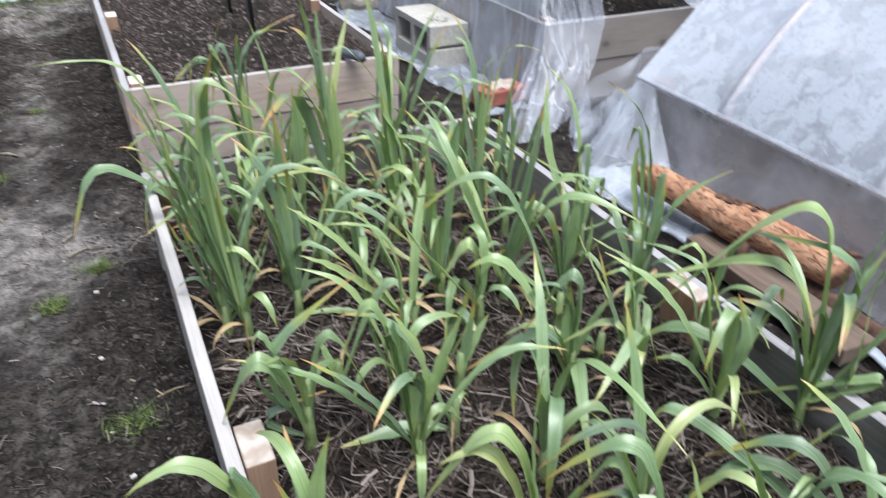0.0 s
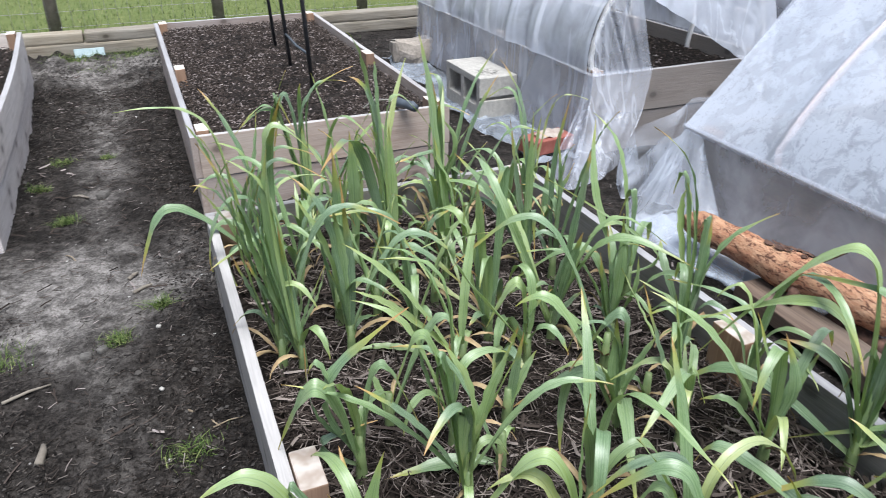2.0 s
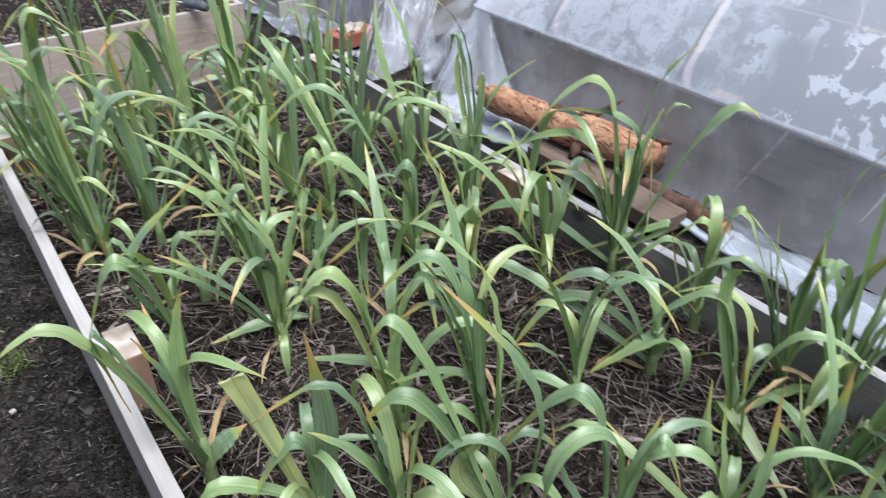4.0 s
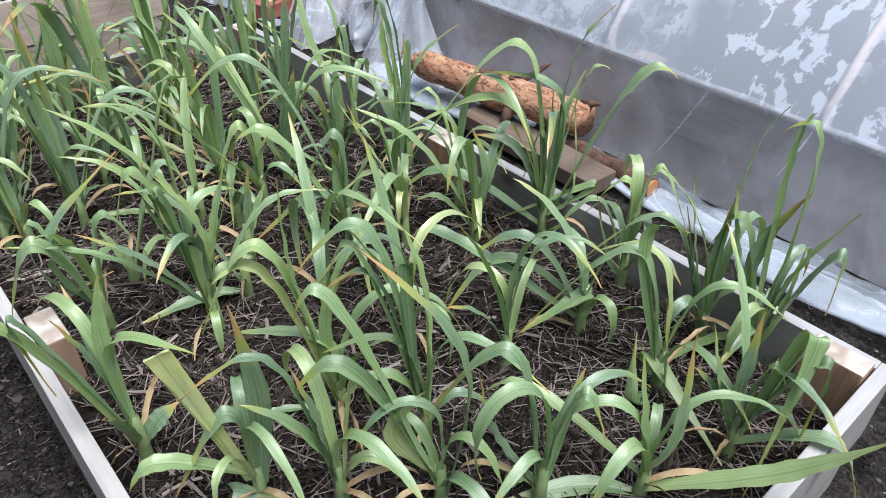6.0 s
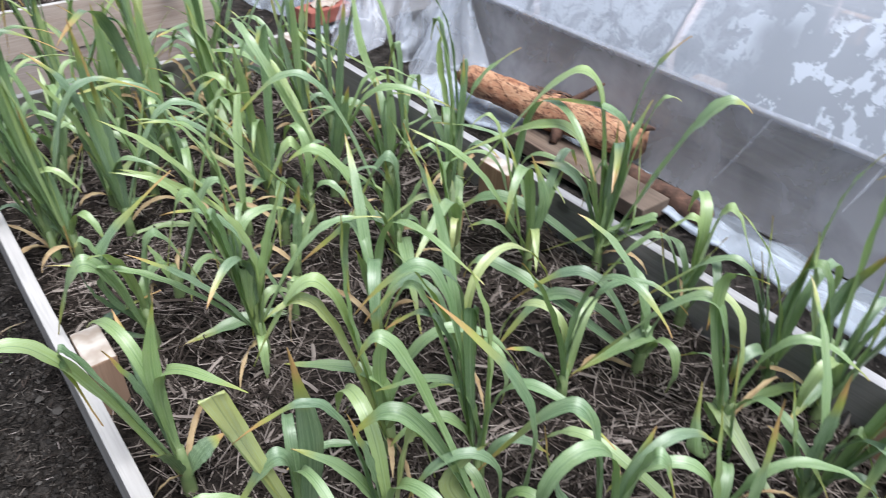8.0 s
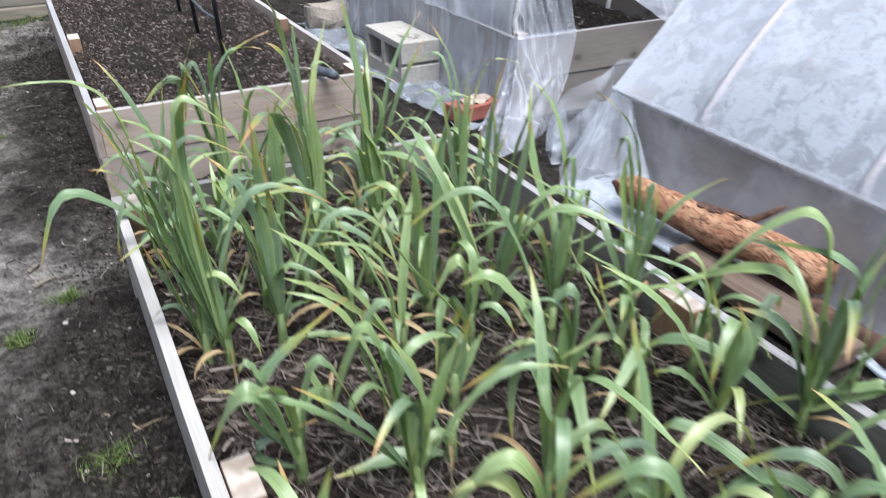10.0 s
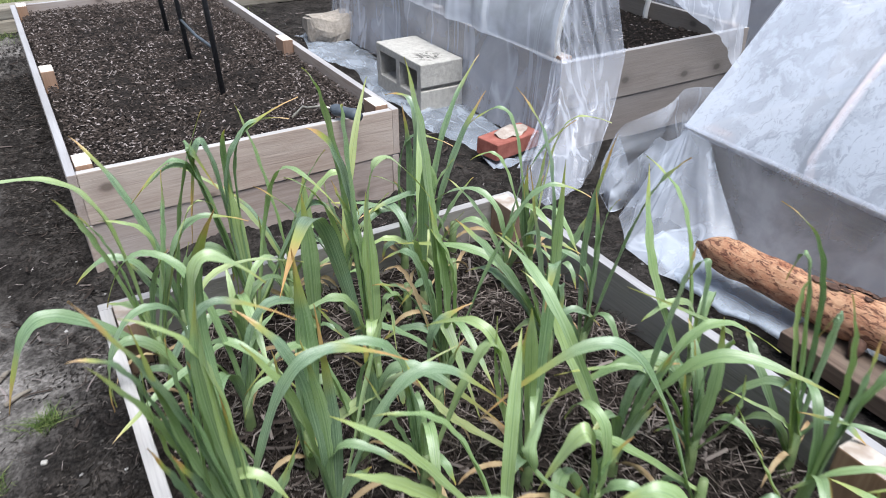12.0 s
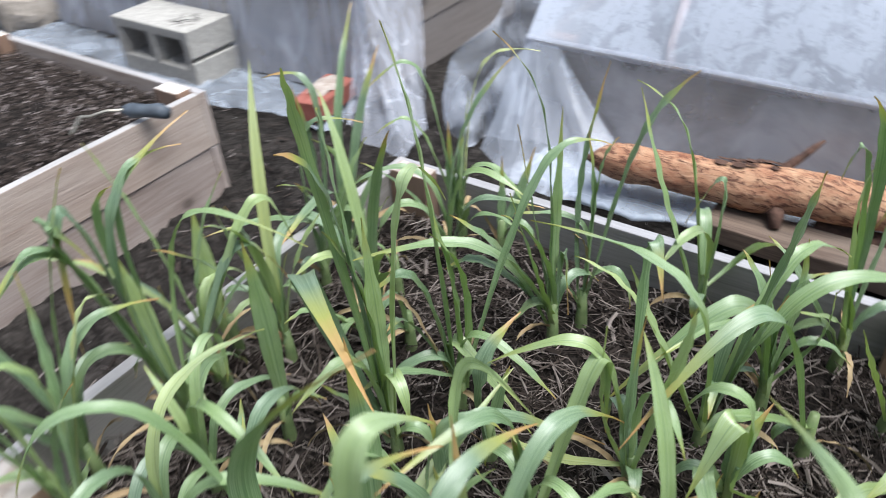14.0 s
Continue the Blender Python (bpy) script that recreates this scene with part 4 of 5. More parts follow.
for k, (x, y, r, c, h) in enumerate(TUFTS):
    v, f = blades(int(c * 4), lambda q: (x + q.gauss(0, r * 0.5), y + q.gauss(0, r * 0.42)), h * 0.55, 0.0022, 1.2, 50 + k)
    tagged(new("grass_tuft", mesh_of("grass_tuft", v, f, TUFT)), "small green grass tuft growing in the path", "grass tuft", "grass tufts", "stuff")


# ---- loose matter: needles, chips, clods, pebbles, straw ----
def slivers(count, place, length, width, seed, flat=0.25, base=None, bend=0.25):
    """Thin bent three-sided slivers lying on a surface."""
    rnd = random.Random(seed)
    verts, faces = [], []
    for _ in range(count):
        x, y = place(rnd)
        z = base(x, y) + rnd.uniform(0.0, 0.014)
        a, L, w = rnd.uniform(0, 2 * math.pi), length * rnd.uniform(0.35, 1.2), width * rnd.uniform(0.6, 1.3)
        tilt, k = rnd.gauss(0, flat), rnd.gauss(0, bend)
        ca, sa = math.cos(a), math.sin(a)
        n0 = len(verts)
        for f in (-0.5, 0.0, 0.5):
            off = k * L * (0.25 - f * f)
            px, py, pz = x + ca * L * f - sa * off, y + sa * L * f + ca * off, z + tilt * L * f
            verts += [(px - sa * w / 2, py + ca * w / 2, pz), (px + sa * w / 2, py - ca * w / 2, pz), (px, py, pz + w * 0.6)]
        for s in (0, 3):
            faces += [(n0 + s, n0 + s + 3, n0 + s + 5, n0 + s + 2), (n0 + s + 2, n0 + s + 5, n0 + s + 4, n0 + s + 1)]
    return verts, faces


def lumps(count, place, size, seed, base, flat=0.6):
    rnd = random.Random(seed)
    verts, faces = [], []
    for _ in range(count):
        x, y = place(rnd)
        s = size * rnd.uniform(0.4, 1.0) * (1.8 if rnd.random() < 0.06 else 1.0)
        z = base(x, y) + s * flat * 0.2
        n0 = len(verts)
        a0 = rnd.uniform(0, 6.28)
        for k in range(5):
            a = a0 + k * 1.2566
            r = s * rnd.uniform(0.35, 0.65)
            verts.append((x + r * math.cos(a), y + r * math.sin(a), z + s * flat * rnd.uniform(-0.25, 0.15)))
        verts.append((x + s * rnd.uniform(-0.15, 0.15), y + s * rnd.uniform(-0.15, 0.15), z + s * flat * rnd.uniform(0.35, 0.6)))
        for k in range(5):
            faces.append((n0 + k, n0 + (k + 1) % 5, n0 + 5))
    return verts, faces


def in_bed(m, wide, long, inset=0.05):
    return lambda r: ((m @ Vector((r.uniform(inset, wide - inset), r.uniform(inset, long - inset), 0))).xy)


def matted(r):
    """Places in the garlic bed, bunched so that dark gaps stay open between the mats."""
    here = in_bed(GARLIC_M, GW, GL, 0.045)
    while True:
        x, y = here(r)
        if noise.noise(Vector((x * 21, y * 21, 4))) + 0.5 * noise.noise(Vector((x * 55, y * 55, 9))) > r.uniform(-0.45, 0.35):
            return x, y


v, f = slivers(17000, matted, 0.07, 0.0018, 71, 0.16, lambda x, y: SOIL_Z + 0.010, 0.4)
tv, tf = slivers(900, matted, 0.05, 0.0052, 171, 0.12, lambda x, y: SOIL_Z + 0.014)
f = f + [tuple(i + len(v) for i in q) for q in tf]
v = v + tv
tagged(new("needle_mulch", mesh_of("needle_mulch", v, f, NEEDLE)), "brown dry pine needle mulch between garlic plants", "mulch", kind="stuff")
slope = lambda x, y: 0.243
v, f = lumps(26000, in_bed(BARE_M, BW, BL, 0.03), 0.009, 72, slope, 0.7)
tagged(new("bark_chips", mesh_of("bark_chips", v, f, CHIP)), "small brown bark chips on bare soil", "bark chips", kind="stuff")
v, f = slivers(17000, in_bed(BARE_M, BW, BL, 0.03), 0.012, 0.0040, 73, 0.4, lambda x, y: 0.24)
tagged(new("bark_slivers", mesh_of("bark_slivers", v, f, CHIP)), "pale splinters of bark on bare soil", "bark chips", kind="stuff")
v, f = lumps(4000, in_bed(LEFT_M, 0.90, 2.09), 0.016, 74, lambda x, y: 0.222, 0.6)
tagged(new("bark_chips", mesh_of("bark_chips", v, f, CHIP)), "bark chips on dark soil in a grey bed", "bark chips", kind="stuff")
v, f = lumps(3500, in_bed(OPEN_M, 0.9, 1.9), 0.014, 75, lambda x, y: 0.268, 0.6)
tagged(new("bark_chips", mesh_of("bark_chips", v, f, CHIP)), "bark chips on soil in the open tunnel", "bark chips", kind="stuff")


def on_path(r):
    while True:
        x, y = r.uniform(-1.7, 1.5), r.uniform(0.1, 5.2)
        if not (-0.01 < x < 0.9 and 0.36 < y < 2.18) and not (y > 2.74 and (0.0 < x < 0.93 or x < -0.62) and y < 4.9):
            return x, y


def on_loose(r):
    while True:
        x, y = on_path(r)
        if trodden(x, y) < 0.5 * r.random():
            return x, y


v, f = lumps(60000, on_loose, 0.0052, 76, ground_z, 0.9)
tagged(new("earth_clods", mesh_of("earth_clods", v, f, CLOD, True)), "crumbs of dark earth on the path", "earth clods", kind="stuff")


def by_beds(r):
    while True:
        x, y = on_loose(r)
        if r.random() < math.exp(-((x + 0.56) / 0.09) ** 2) + math.exp(-((x + 0.06) / 0.10) ** 2) + 0.06:
            return x, y


v, f = lumps(9000, by_beds, 0.011, 176, ground_z, 0.8)
tagged(new("earth_clods", mesh_of("earth_clods", v, f, CLOD, True)), "larger dark clods of earth heaped along the beds", "earth clods", kind="stuff")


def near_path(r):
    while True:
        x, y = r.uniform(-0.75, 0.0), 0.7 + 3.9 * r.random() ** 1.35
        if (y < 2.74 or x > -0.6) and trodden(x, y) < 0.5 * r.random() ** 1.5:
            return x, y


v, f = slivers(42000, near_path, 0.017, 0.0021, 179, 0.10, lambda x, y: ground_z(x, y) - 0.007, 0.6)
tagged(new("soil_fibres", mesh_of("soil_fibres", v, f, FIBRE)), "fine dark bark fibres trodden into the path", "litter", kind="stuff")
v, f = lumps(500, on_path, 0.009, 77, ground_z, 0.6)
tagged(new("pebbles", mesh_of("pebbles", v, f, PEBBLE)), "small grey pebbles on the path", "pebbles", kind="stuff")
v, f = slivers(420, on_path, 0.05, 0.0055, 178, 0.06, ground_z)
tagged(new("bark_litter", mesh_of("bark_litter", v, f, CHIP)), "dark twigs and bark scraps on the path", "litter", kind="stuff")
v, f = slivers(6500, on_path, 0.028, 0.0019, 78, 0.08, ground_z)
tagged(new("straw_litter", mesh_of("straw_litter", v, f, CHIP)), "dry plant litter scattered on the path", "litter", kind="stuff")


def stick(a, b, r, label, mat=STRAW):
    p, q = Vector((*a, ground_z(*a) + r)), Vector((*b, ground_z(*b) + r))
    mid = (p + q) / 2 + Vector((0.004, 0.003, 0.003))
    return tagged(new("stick", tube("stick", [p, mid, q], [r, r * 0.9, r * 0.6], mat, 7)), label, "stick", "sticks on the path")


stick((-0.119, 1.789), (-0.058, 1.698), 0.0028, "pale dry stick lying on dark earth")
stick((-0.075, 1.712), (-0.012, 1.716), 0.0018, "thin pale stalk lying on dark earth")
stick((-0.49, 1.94), (-0.40, 1.99), 0.004, "weathered grey stick half sunk in earth", OLD_POST)
stick((-0.395, 3.13), (-0.345, 3.08), 0.006, "dark twig lying beside the grey bed", OLD_POST)
stick((-0.225, 2.42), (-0.20, 2.45), 0.006, "short dark scrap of bark on packed earth", OLD_POST)
stick((-0.215, 2.34), (-0.165, 2.36), 0.0055, "short dark scrap of bark on packed earth", OLD_POST)
stick((-0.402, 1.71), (-0.396, 1.76), 0.009, "grey flake of bark on dark earth", OLD_POST)
for k, (x, y, d, pale) in enumerate(((-0.342, 2.065, 0.028, 0), (-0.297, 2.075, 0.026, 0), (-0.537, 2.0, 0.03, 1), (-0.16, 1.86, 0.011, 1), (-0.152, 2.13, 0.012, 1), (-0.135, 1.50, 0.011, 1), (-0.30, 3.105, 0.045, 0))):
    me = block_mesh("stone", d, d * 0.75, d * 0.55, CONCRETE if pale else DULL_STONE, d * 0.2, d * 0.16, 30 + k, 4)
    st = new("stone", me)
    st.matrix_basis = pose(x, y, ground_z(x, y) - 0.1 * d, 0, 0, 40 * k)
    tagged(st, "small pale stone lying on dark earth" if pale else "dull grey stone half sunk in earth", "stone", "stones on the path")
stick((-0.40, 2.66), (-0.37, 2.60), 0.002, "short pale stalk on the path")


# ---- garlic ----
def leaf_mesh(points, width, fold, twist, rnd):
    """A channelled blade along a line of points: base to tip."""
    n = len(points)
    verts, faces, uvs = [], [], []
    side = None
    for k, p in enumerate(points):
        f = k / (n - 1)
        d = (points[min(k + 1, n - 1)] - points[max(k - 1, 0)]).normalized()
        if side is None:
            flat = Vector((points[-1] - points[0])) * Vector((1, 1, 0))
            side = flat.cross(Vector((0, 0, 1))) if flat.length > 0.02 else d.cross(Vector((0.3, 0.9, 0.2)))
            side.normalize()
        side = (side - d * side.dot(d)).normalized()
        # the blade's face is turned a little to show its width to the camera
        viewward = d.cross(Vector((-0.1, -0.6, 0.8)))
        facing = side * 0.75 + viewward * (0.25 if viewward.dot(side) > 0 else -0.25)
        facing = (facing - d * facing.dot(d)).normalized()
        s = Matrix.Rotation(twist * f, 3, d) @ facing
        up = s.cross(d)
        w = width * min(1.0, 0.62 + f * 1.6) * (1 - max(0.0, (f - 0.55) / 0.45) ** 1.8) + 0.0006
        v = fold * (1 - 0.68 * min(1.0, f * 1.9))
        for u in (-1, -0.5, 0, 0.5, 1):
            lift = abs(u) * w * 0.5 * math.sin(v) + 0.0012 * math.sin(f * 31 + u * 4) * abs(u)
            verts.append(tuple(p + s * (u * w * 0.5 * math.cos(v)) + up * lift))
            uvs.append((0.5 + 0.5 * u, f))
    for k in range(n - 1):
        for i in range(4):
            a = k * 5 + i
            faces.append((a, a + 1, a + 6, a + 5))
    return mesh_of("leaf", verts, faces, LEAF, True, uvs)


def swept(p, az, length, rise, droop, kink, rnd, steps=22):
    """A blade that climbs at the angle rise and bends over; kink: how sharply it folds and where."""
    pts, e, a = [p.copy()], rise, az
    at, hard = kink
    for k in range(steps):
        f = (k + 0.5) / steps
        e = rise - droop * f ** 1.8 - hard / (1 + math.exp(-(f - at) * 16))
        a += rnd.gauss(0, 0.02)
        p = p + Vector((math.cos(a) * math.cos(e), math.sin(a) * math.cos(e), math.sin(e))) * (length / steps)
        pts.append(p)
    return pts


def arched(a, b, c, tight=2.2):
    """A blade that climbs from a, turns over at b and falls to c: a conic, tighter at its bend than a parabola."""
    peak = (b * (2 + 2 * tight) - a - c) / (2 * tight)
    pts = []
    for k in range(25):
        f = k / 24
        p, q, r = (1 - f) ** 2, 2 * tight * f * (1 - f), f * f
        pts.append((a * p + peak * q + c * r) / (p + q + r))
    return pts


def place_leaf(plant, pts, width, rnd, base, dry=False, twist=0.2):
    x, y = base
    for p in pts:
        # leaves rest on the mulch inside the bed and may hang past its side
        p.z = max(p.z, 0.008 if -0.02 < x + p.x < 0.9 else -0.15)
    me = leaf_mesh(pts, width, rnd.uniform(0.5, 0.85), rnd.gauss(0, twist), rnd)
    if dry:
        me.materials[0] = DRY_LEAF
        return child("dry_leaf", me, plant, None, "shrivelled tan dry leaf")
    return child("leaf", me, plant)


def garlic(x, y, seed, blades=(), size=0.9, fill=3, folded=0.75):
    """One plant. Each blade: heading, reach and height (cm) of its bend, the same of its tip, and its width (mm)."""
    rnd = random.Random(seed * 101 + 7)
    label = "tall green garlic plant with upright folded strap leaves" if y > 1.35 else "green garlic plant with long arching strap leaves"
    plant = thing("garlic_plant", label, "garlic plant", pose(x, y, SOIL_Z + 0.008), "garlic plants")
    tall = 0.085 * size * rnd.uniform(0.9, 1.15)
    r = 0.0085
    child("stem", tube("stem", [(0, 0, -0.02), (0, 0, 0.0), (0.001, 0, tall * 0.4), (0.002, 0.001, tall)], [r * 1.1, r * 1.2, r, r * 0.7], STEM, 10), plant)
    for k, (az, r1, z1, az2, r2, z2, w, *dry) in enumerate(blades):
        b, c = (Vector((math.cos(radians(q)) * d * 0.01, math.sin(radians(q)) * d * 0.01, h * 0.01)) for q, d, h in ((az, r1, z1), (az2, r2, z2)))
        low = min(tall * (0.35 + 0.65 * ((k * 0.618) % 1)), max(0.01, b.z * 0.5))
        out = Vector((b.x, b.y, 0))
        a = Vector((0, 0, low)) + (out.normalized() * 0.006 if out.length > 0.01 else Vector((0, 0, 0)))
        place_leaf(plant, arched(a, b, c), min(0.029, max(0.010, w * 0.00116)), rnd, (x, y), bool(dry))
    az = rnd.uniform(0, 6.28)
    if blades:
        fill = 1 if len(blades) < 3 else fill + (1 if y < 1.15 else 0)
    for k in range(fill):
        f = k / max(1, fill - 1)
        az += math.pi + rnd.gauss(0, 0.5)
        L = size * (0.24 + 0.18 * f) * rnd.uniform(0.75, 1.15) * ((0.8 if y < 1.15 else 0.6) if blades else 1.0)
        rise = radians(74 + 11 * f + rnd.gauss(0, 5))
        droop, hard, at = radians(rnd.uniform(10, 60)), 0.0, 0.6
        if rnd.random() < folded:
            hard, at = radians(rnd.uniform(75, 140)), rnd.uniform(0.42, 0.7)
        pts = swept(Vector((0, 0, tall * (0.3 + 0.7 * f))), az, L, rise, droop, (at, hard), rnd)
        place_leaf(plant, pts, size * rnd.uniform(0.013, 0.021), rnd, (x, y))
    for _ in range(rnd.choice((1, 1, 2, 2))):
        pts = swept(Vector((0, 0, 0.03)), rnd.uniform(0, 6.28), 0.13 * rnd.uniform(0.6, 1.2), radians(50), radians(120), (0.5, 0.0), rnd, 10)
        place_leaf(plant, pts, 0.008, rnd, (x, y), True, 1.8)
    return plant


garlic(0.394, 2.130, 0, ((167, 1, 17, 167, 0.3, 27.5, 28),))
garlic(0.494, 2.130, 1, ((164, 5, 16.6, 164, 6.4, 24.9, 26), (164, 2.6, 16.2, 164, 4.8, 24, 29),))
garlic(0.712, 2.130, 2, ((158, 14.5, 12.6, 158, 27.4, 14.6, 15),))
garlic(0.583, 2.112, 3, ((-35, 0.7, 29.2, -35, 10.1, 29.5, 13), (-35, 1.7, 26.1, -35, 0.5, 37.7, 11), (-35, 6.4, 21.1, -35, 2, 28.7, 11), (-65, 3.6, 36.1, 103, 4, 38.4, 12), (-35, 6.3, 20, -35, 10.3, 26.9, 14),))
garlic(0.328, 2.081, 4, ((169, 3.7, 13.9, 169, 4.2, 23.2, 25),))
garlic(0.250, 2.060, 5, ((152, 4, 38.7, 168, 8.4, 21.9, 19), (168, 0.4, 35.4, -12, 11.8, 45.2, 14), (171, 6.3, 35.4, 172, 15.1, 32.2, 12), (-12, 6.9, 32.5, -60, 21.3, 32.8, 10), (102, 2.5, 33.5, -104, 6, 43.5, 9), (-166, 0.9, 22.3, 156, 1, 31.9, 22), (-19, 15, 31.4, -19, 19.9, 23.7, 14), (-19, 11.5, 26.2, -19, 17.9, 18.8, 15), (169, 6.5, 38.4, 169, 2.8, 31.2, 24), (169, 6.2, 34.8, 169, 16.2, 30.8, 12), (-11, 1.1, 37.6, -11, 10, 41.7, 12),))
garlic(0.075, 2.050, 6, ((177, 4.7, 35.3, 178, 22.5, 39.9, 15), (177, 5.3, 27.7, 177, 9, 36, 15), (177, 3.2, 24.5, 177, 6.7, 33.1, 9), (-3, 4.6, 25, 18, 7.2, 36.3, 12), (-3, 2.9, 25.4, 177, 3.8, 31.1, 11), (-3, 7.6, 26.3, -3, 18.3, 25.4, 16), (-8, 8.7, 29.1, -8, 13.3, 30, 8), (177, 15.5, 16.6, 178, 24.3, 0.7, 26),))
garlic(0.630, 1.993, 7, ((159, 10.6, 13.9, 159, 17.6, 12.4, 15),))
garlic(0.805, 1.976, 8, ((118, 5.5, 33.8, 125, 14.9, 30.7, 9), (-23, 4.8, 32.4, -49, 13.5, 35.7, 9), (-49, 0.6, 15.9, -49, 2.2, 30.3, 23), (131, 1.4, 13.6, 131, 1.4, 25.5, 17), (131, 6.6, 25.3, 131, 13.1, 24.6, 7), (154, 0.9, 11.5, 154, 2.1, 21.8, 19),))
garlic(0.512, 1.966, 9, ((162, 7.5, 11.6, 162, 12.3, 11.8, 14),))
garlic(0.314, 1.944, 10, ((-12, 1.1, 20.3, -12, 0.8, 33.4, 34),))
garlic(0.541, 1.902, 11, ((160, 2, 11.8, 160, 7, 6.5, 18),))
garlic(0.803, 1.893, 12, ((-27, 0.3, 10.9, -27, 0.3, 21, 15), (-27, 3.7, 12.1, -27, 6.8, 20.5, 18),))
garlic(0.370, 1.800, 13, ((144, 7.1, 32.9, -139, 24.4, 36.7, 24), (144, 3, 40.4, 155, 7.5, 48.3, 18), (144, 2.4, 44.6, 132, 2.6, 50.8, 6), (144, 4.4, 47, -170, 8.1, 57.8, 11), (-107, 7.5, 44.7, -36, 9, 38.1, 12), (144, 1.3, 28, 144, 4.3, 38, 28), (144, 0, 24.2, 144, 0.1, 38.5, 23), (165, 4, 20.4, 165, 12.6, 18.6, 19), (165, 4.3, 13.2, 165, 9.1, 20.9, 12),))
garlic(0.480, 1.770, 14, ((136, 2.8, 40, 136, 5.5, 56.3, 23), (136, 4.7, 24.6, 136, 10.6, 23.1, 16), (136, 6.1, 21.2, 136, 10.1, 21.5, 8, 1), (136, 6, 17.9, 174, 11.8, 23.9, 13), (-32, 11.8, 35.3, -34, 21.1, 36.7, 11), (150, 0.1, 13.2, -90, 11.6, 1, 18), (136, 0.3, 22.7, 136, 2.5, 35.3, 23), (-19, 1.2, 22.7, 161, 3, 32, 19), (161, 9.9, 14, 161, 14.9, 13.8, 12),))
garlic(0.660, 1.720, 15, ((125, 10.9, 19.5, 125, 29.7, 17.9, 17), (125, 10.1, 16.7, 125, 15.7, 15.7, 17), (125, 2.1, 37.8, 125, 8.4, 49.8, 13), (125, 2.7, 20.6, 125, 5.5, 37.9, 20), (125, 0.1, 22.7, 125, 0, 39.9, 15), (-55, 1.1, 17.7, -55, 2.2, 5.7, 12), (154, 9.4, 22, 154, 16.5, 30.5, 27), (154, 3.8, 16.3, 154, 7.8, 30.4, 22),))
garlic(0.212, 1.703, 16, ((170, 2.1, 15.5, 170, 3, 24.3, 27), (-10, 1.6, 22.7, -10, 1.2, 38.9, 29), (-10, 7.9, 11.5, -10, 23, 17.7, 18),))
garlic(0.720, 1.700, 17, ((136, 0.1, 14.7, 136, 2.4, 18.3, 9, 1), (122, 1.4, 27.1, -30, 1.4, 43.5, 10), (-58, 0.6, 22.5, 122, 0.9, 34.4, 8), (-58, 1, 27.3, -58, 3.1, 33.3, 6), (-42, 6.7, 31.8, -58, 12.2, 42.1, 16),))
garlic(0.420, 1.686, 18, ((162, 0.9, 18.8, -18, 5.1, 23.8, 18),))
garlic(0.290, 1.685, 19, ((-21, 6.5, 17.6, -34, 22.8, 6.3, 21), (-21, 1.9, 13, -21, 1, 24.3, 18), (164, 6.5, 23.3, 164, 15.3, 16.9, 16),))
garlic(0.072, 1.590, 20, ((-6, 10.2, 30.9, -6, 23.8, 27.7, 16), (174, 5.2, 34, 174, 10.9, 39.4, 8), (23, 5.7, 12.6, -6, 2.6, 24.1, 14), (-6, 1.3, 25.6, 174, 0.4, 36, 15), (174, 4.6, 25.6, 174, 4.8, 36.5, 7), (-8, 7, 13.7, -8, 9.6, 21.5, 9), (173, 4.1, 26.9, 173, 9.5, 38.4, 14), (-7, 0.8, 39.8, -7, 11.2, 37.8, 10), (173, 3.9, 17.8, 173, 6.3, 25.9, 13), (-7, 2.5, 16.7, -7, 2, 30.5, 17), (-7, 0.7, 27.3, -7, 1, 38, 18),))
garlic(0.205, 1.585, 21, ((32, 13.5, 27.5, -18, 9, 30.7, 11), (162, 2.6, 29.3, 140, 9.5, 36.7, 17), (-23, 8.2, 2, -29, 16.9, 1, 15), (162, 0.1, 21.2, 162, 1.8, 33.9, 14), (167, 3.3, 24.1, 167, 8.2, 35.1, 17), (-13, 0.9, 19, -13, 0.2, 38.2, 15), (-13, 11.6, 25.7, -13, 24.9, 15.5, 17),))
garlic(0.340, 1.585, 22, ((152, 1.2, 15, 152, 2.5, 22.9, 16), (152, 3.9, 14, 152, 7.5, 22.6, 10), (153, 1.8, 14.7, 153, 2.7, 23.8, 15), (160, 4.3, 27.4, 160, 17.8, 27.5, 13), (-20, 8.5, 26.2, -20, 10.8, 14.5, 17),))
garlic(0.105, 1.565, 23, ((92, 14.1, 31.8, -9, 1.4, 53.6, 20), (171, 2.1, 35.4, 171, 8.9, 44.1, 9), (171, 5, 31.8, 171, 5.4, 40.8, 11), (171, 3.1, 32.7, 171, 1.8, 45.1, 13), (170, 4.5, 19.1, 170, 4.6, 33.4, 14), (171, 6.2, 32, 171, 12.4, 47, 16), (171, 1.8, 45.7, -9, 4.8, 44.7, 17), (171, 5.7, 24.3, 171, 8.2, 43.3, 18), (171, 5, 18.5, 171, 7.7, 25.7, 14), (-9, 1.4, 12.7, -9, 5.8, 22.7, 13),))
garlic(0.820, 1.550, 24, ((139, 8.7, 24.4, 110, 12.4, 38.7, 17), (101, 5.7, 31.4, 110, 13, 39.7, 12), (-170, 1.6, 26.3, 110, 4.1, 18.1, 13), (-70, 5.3, 14.6, -159, 32, 38.6, 9),))
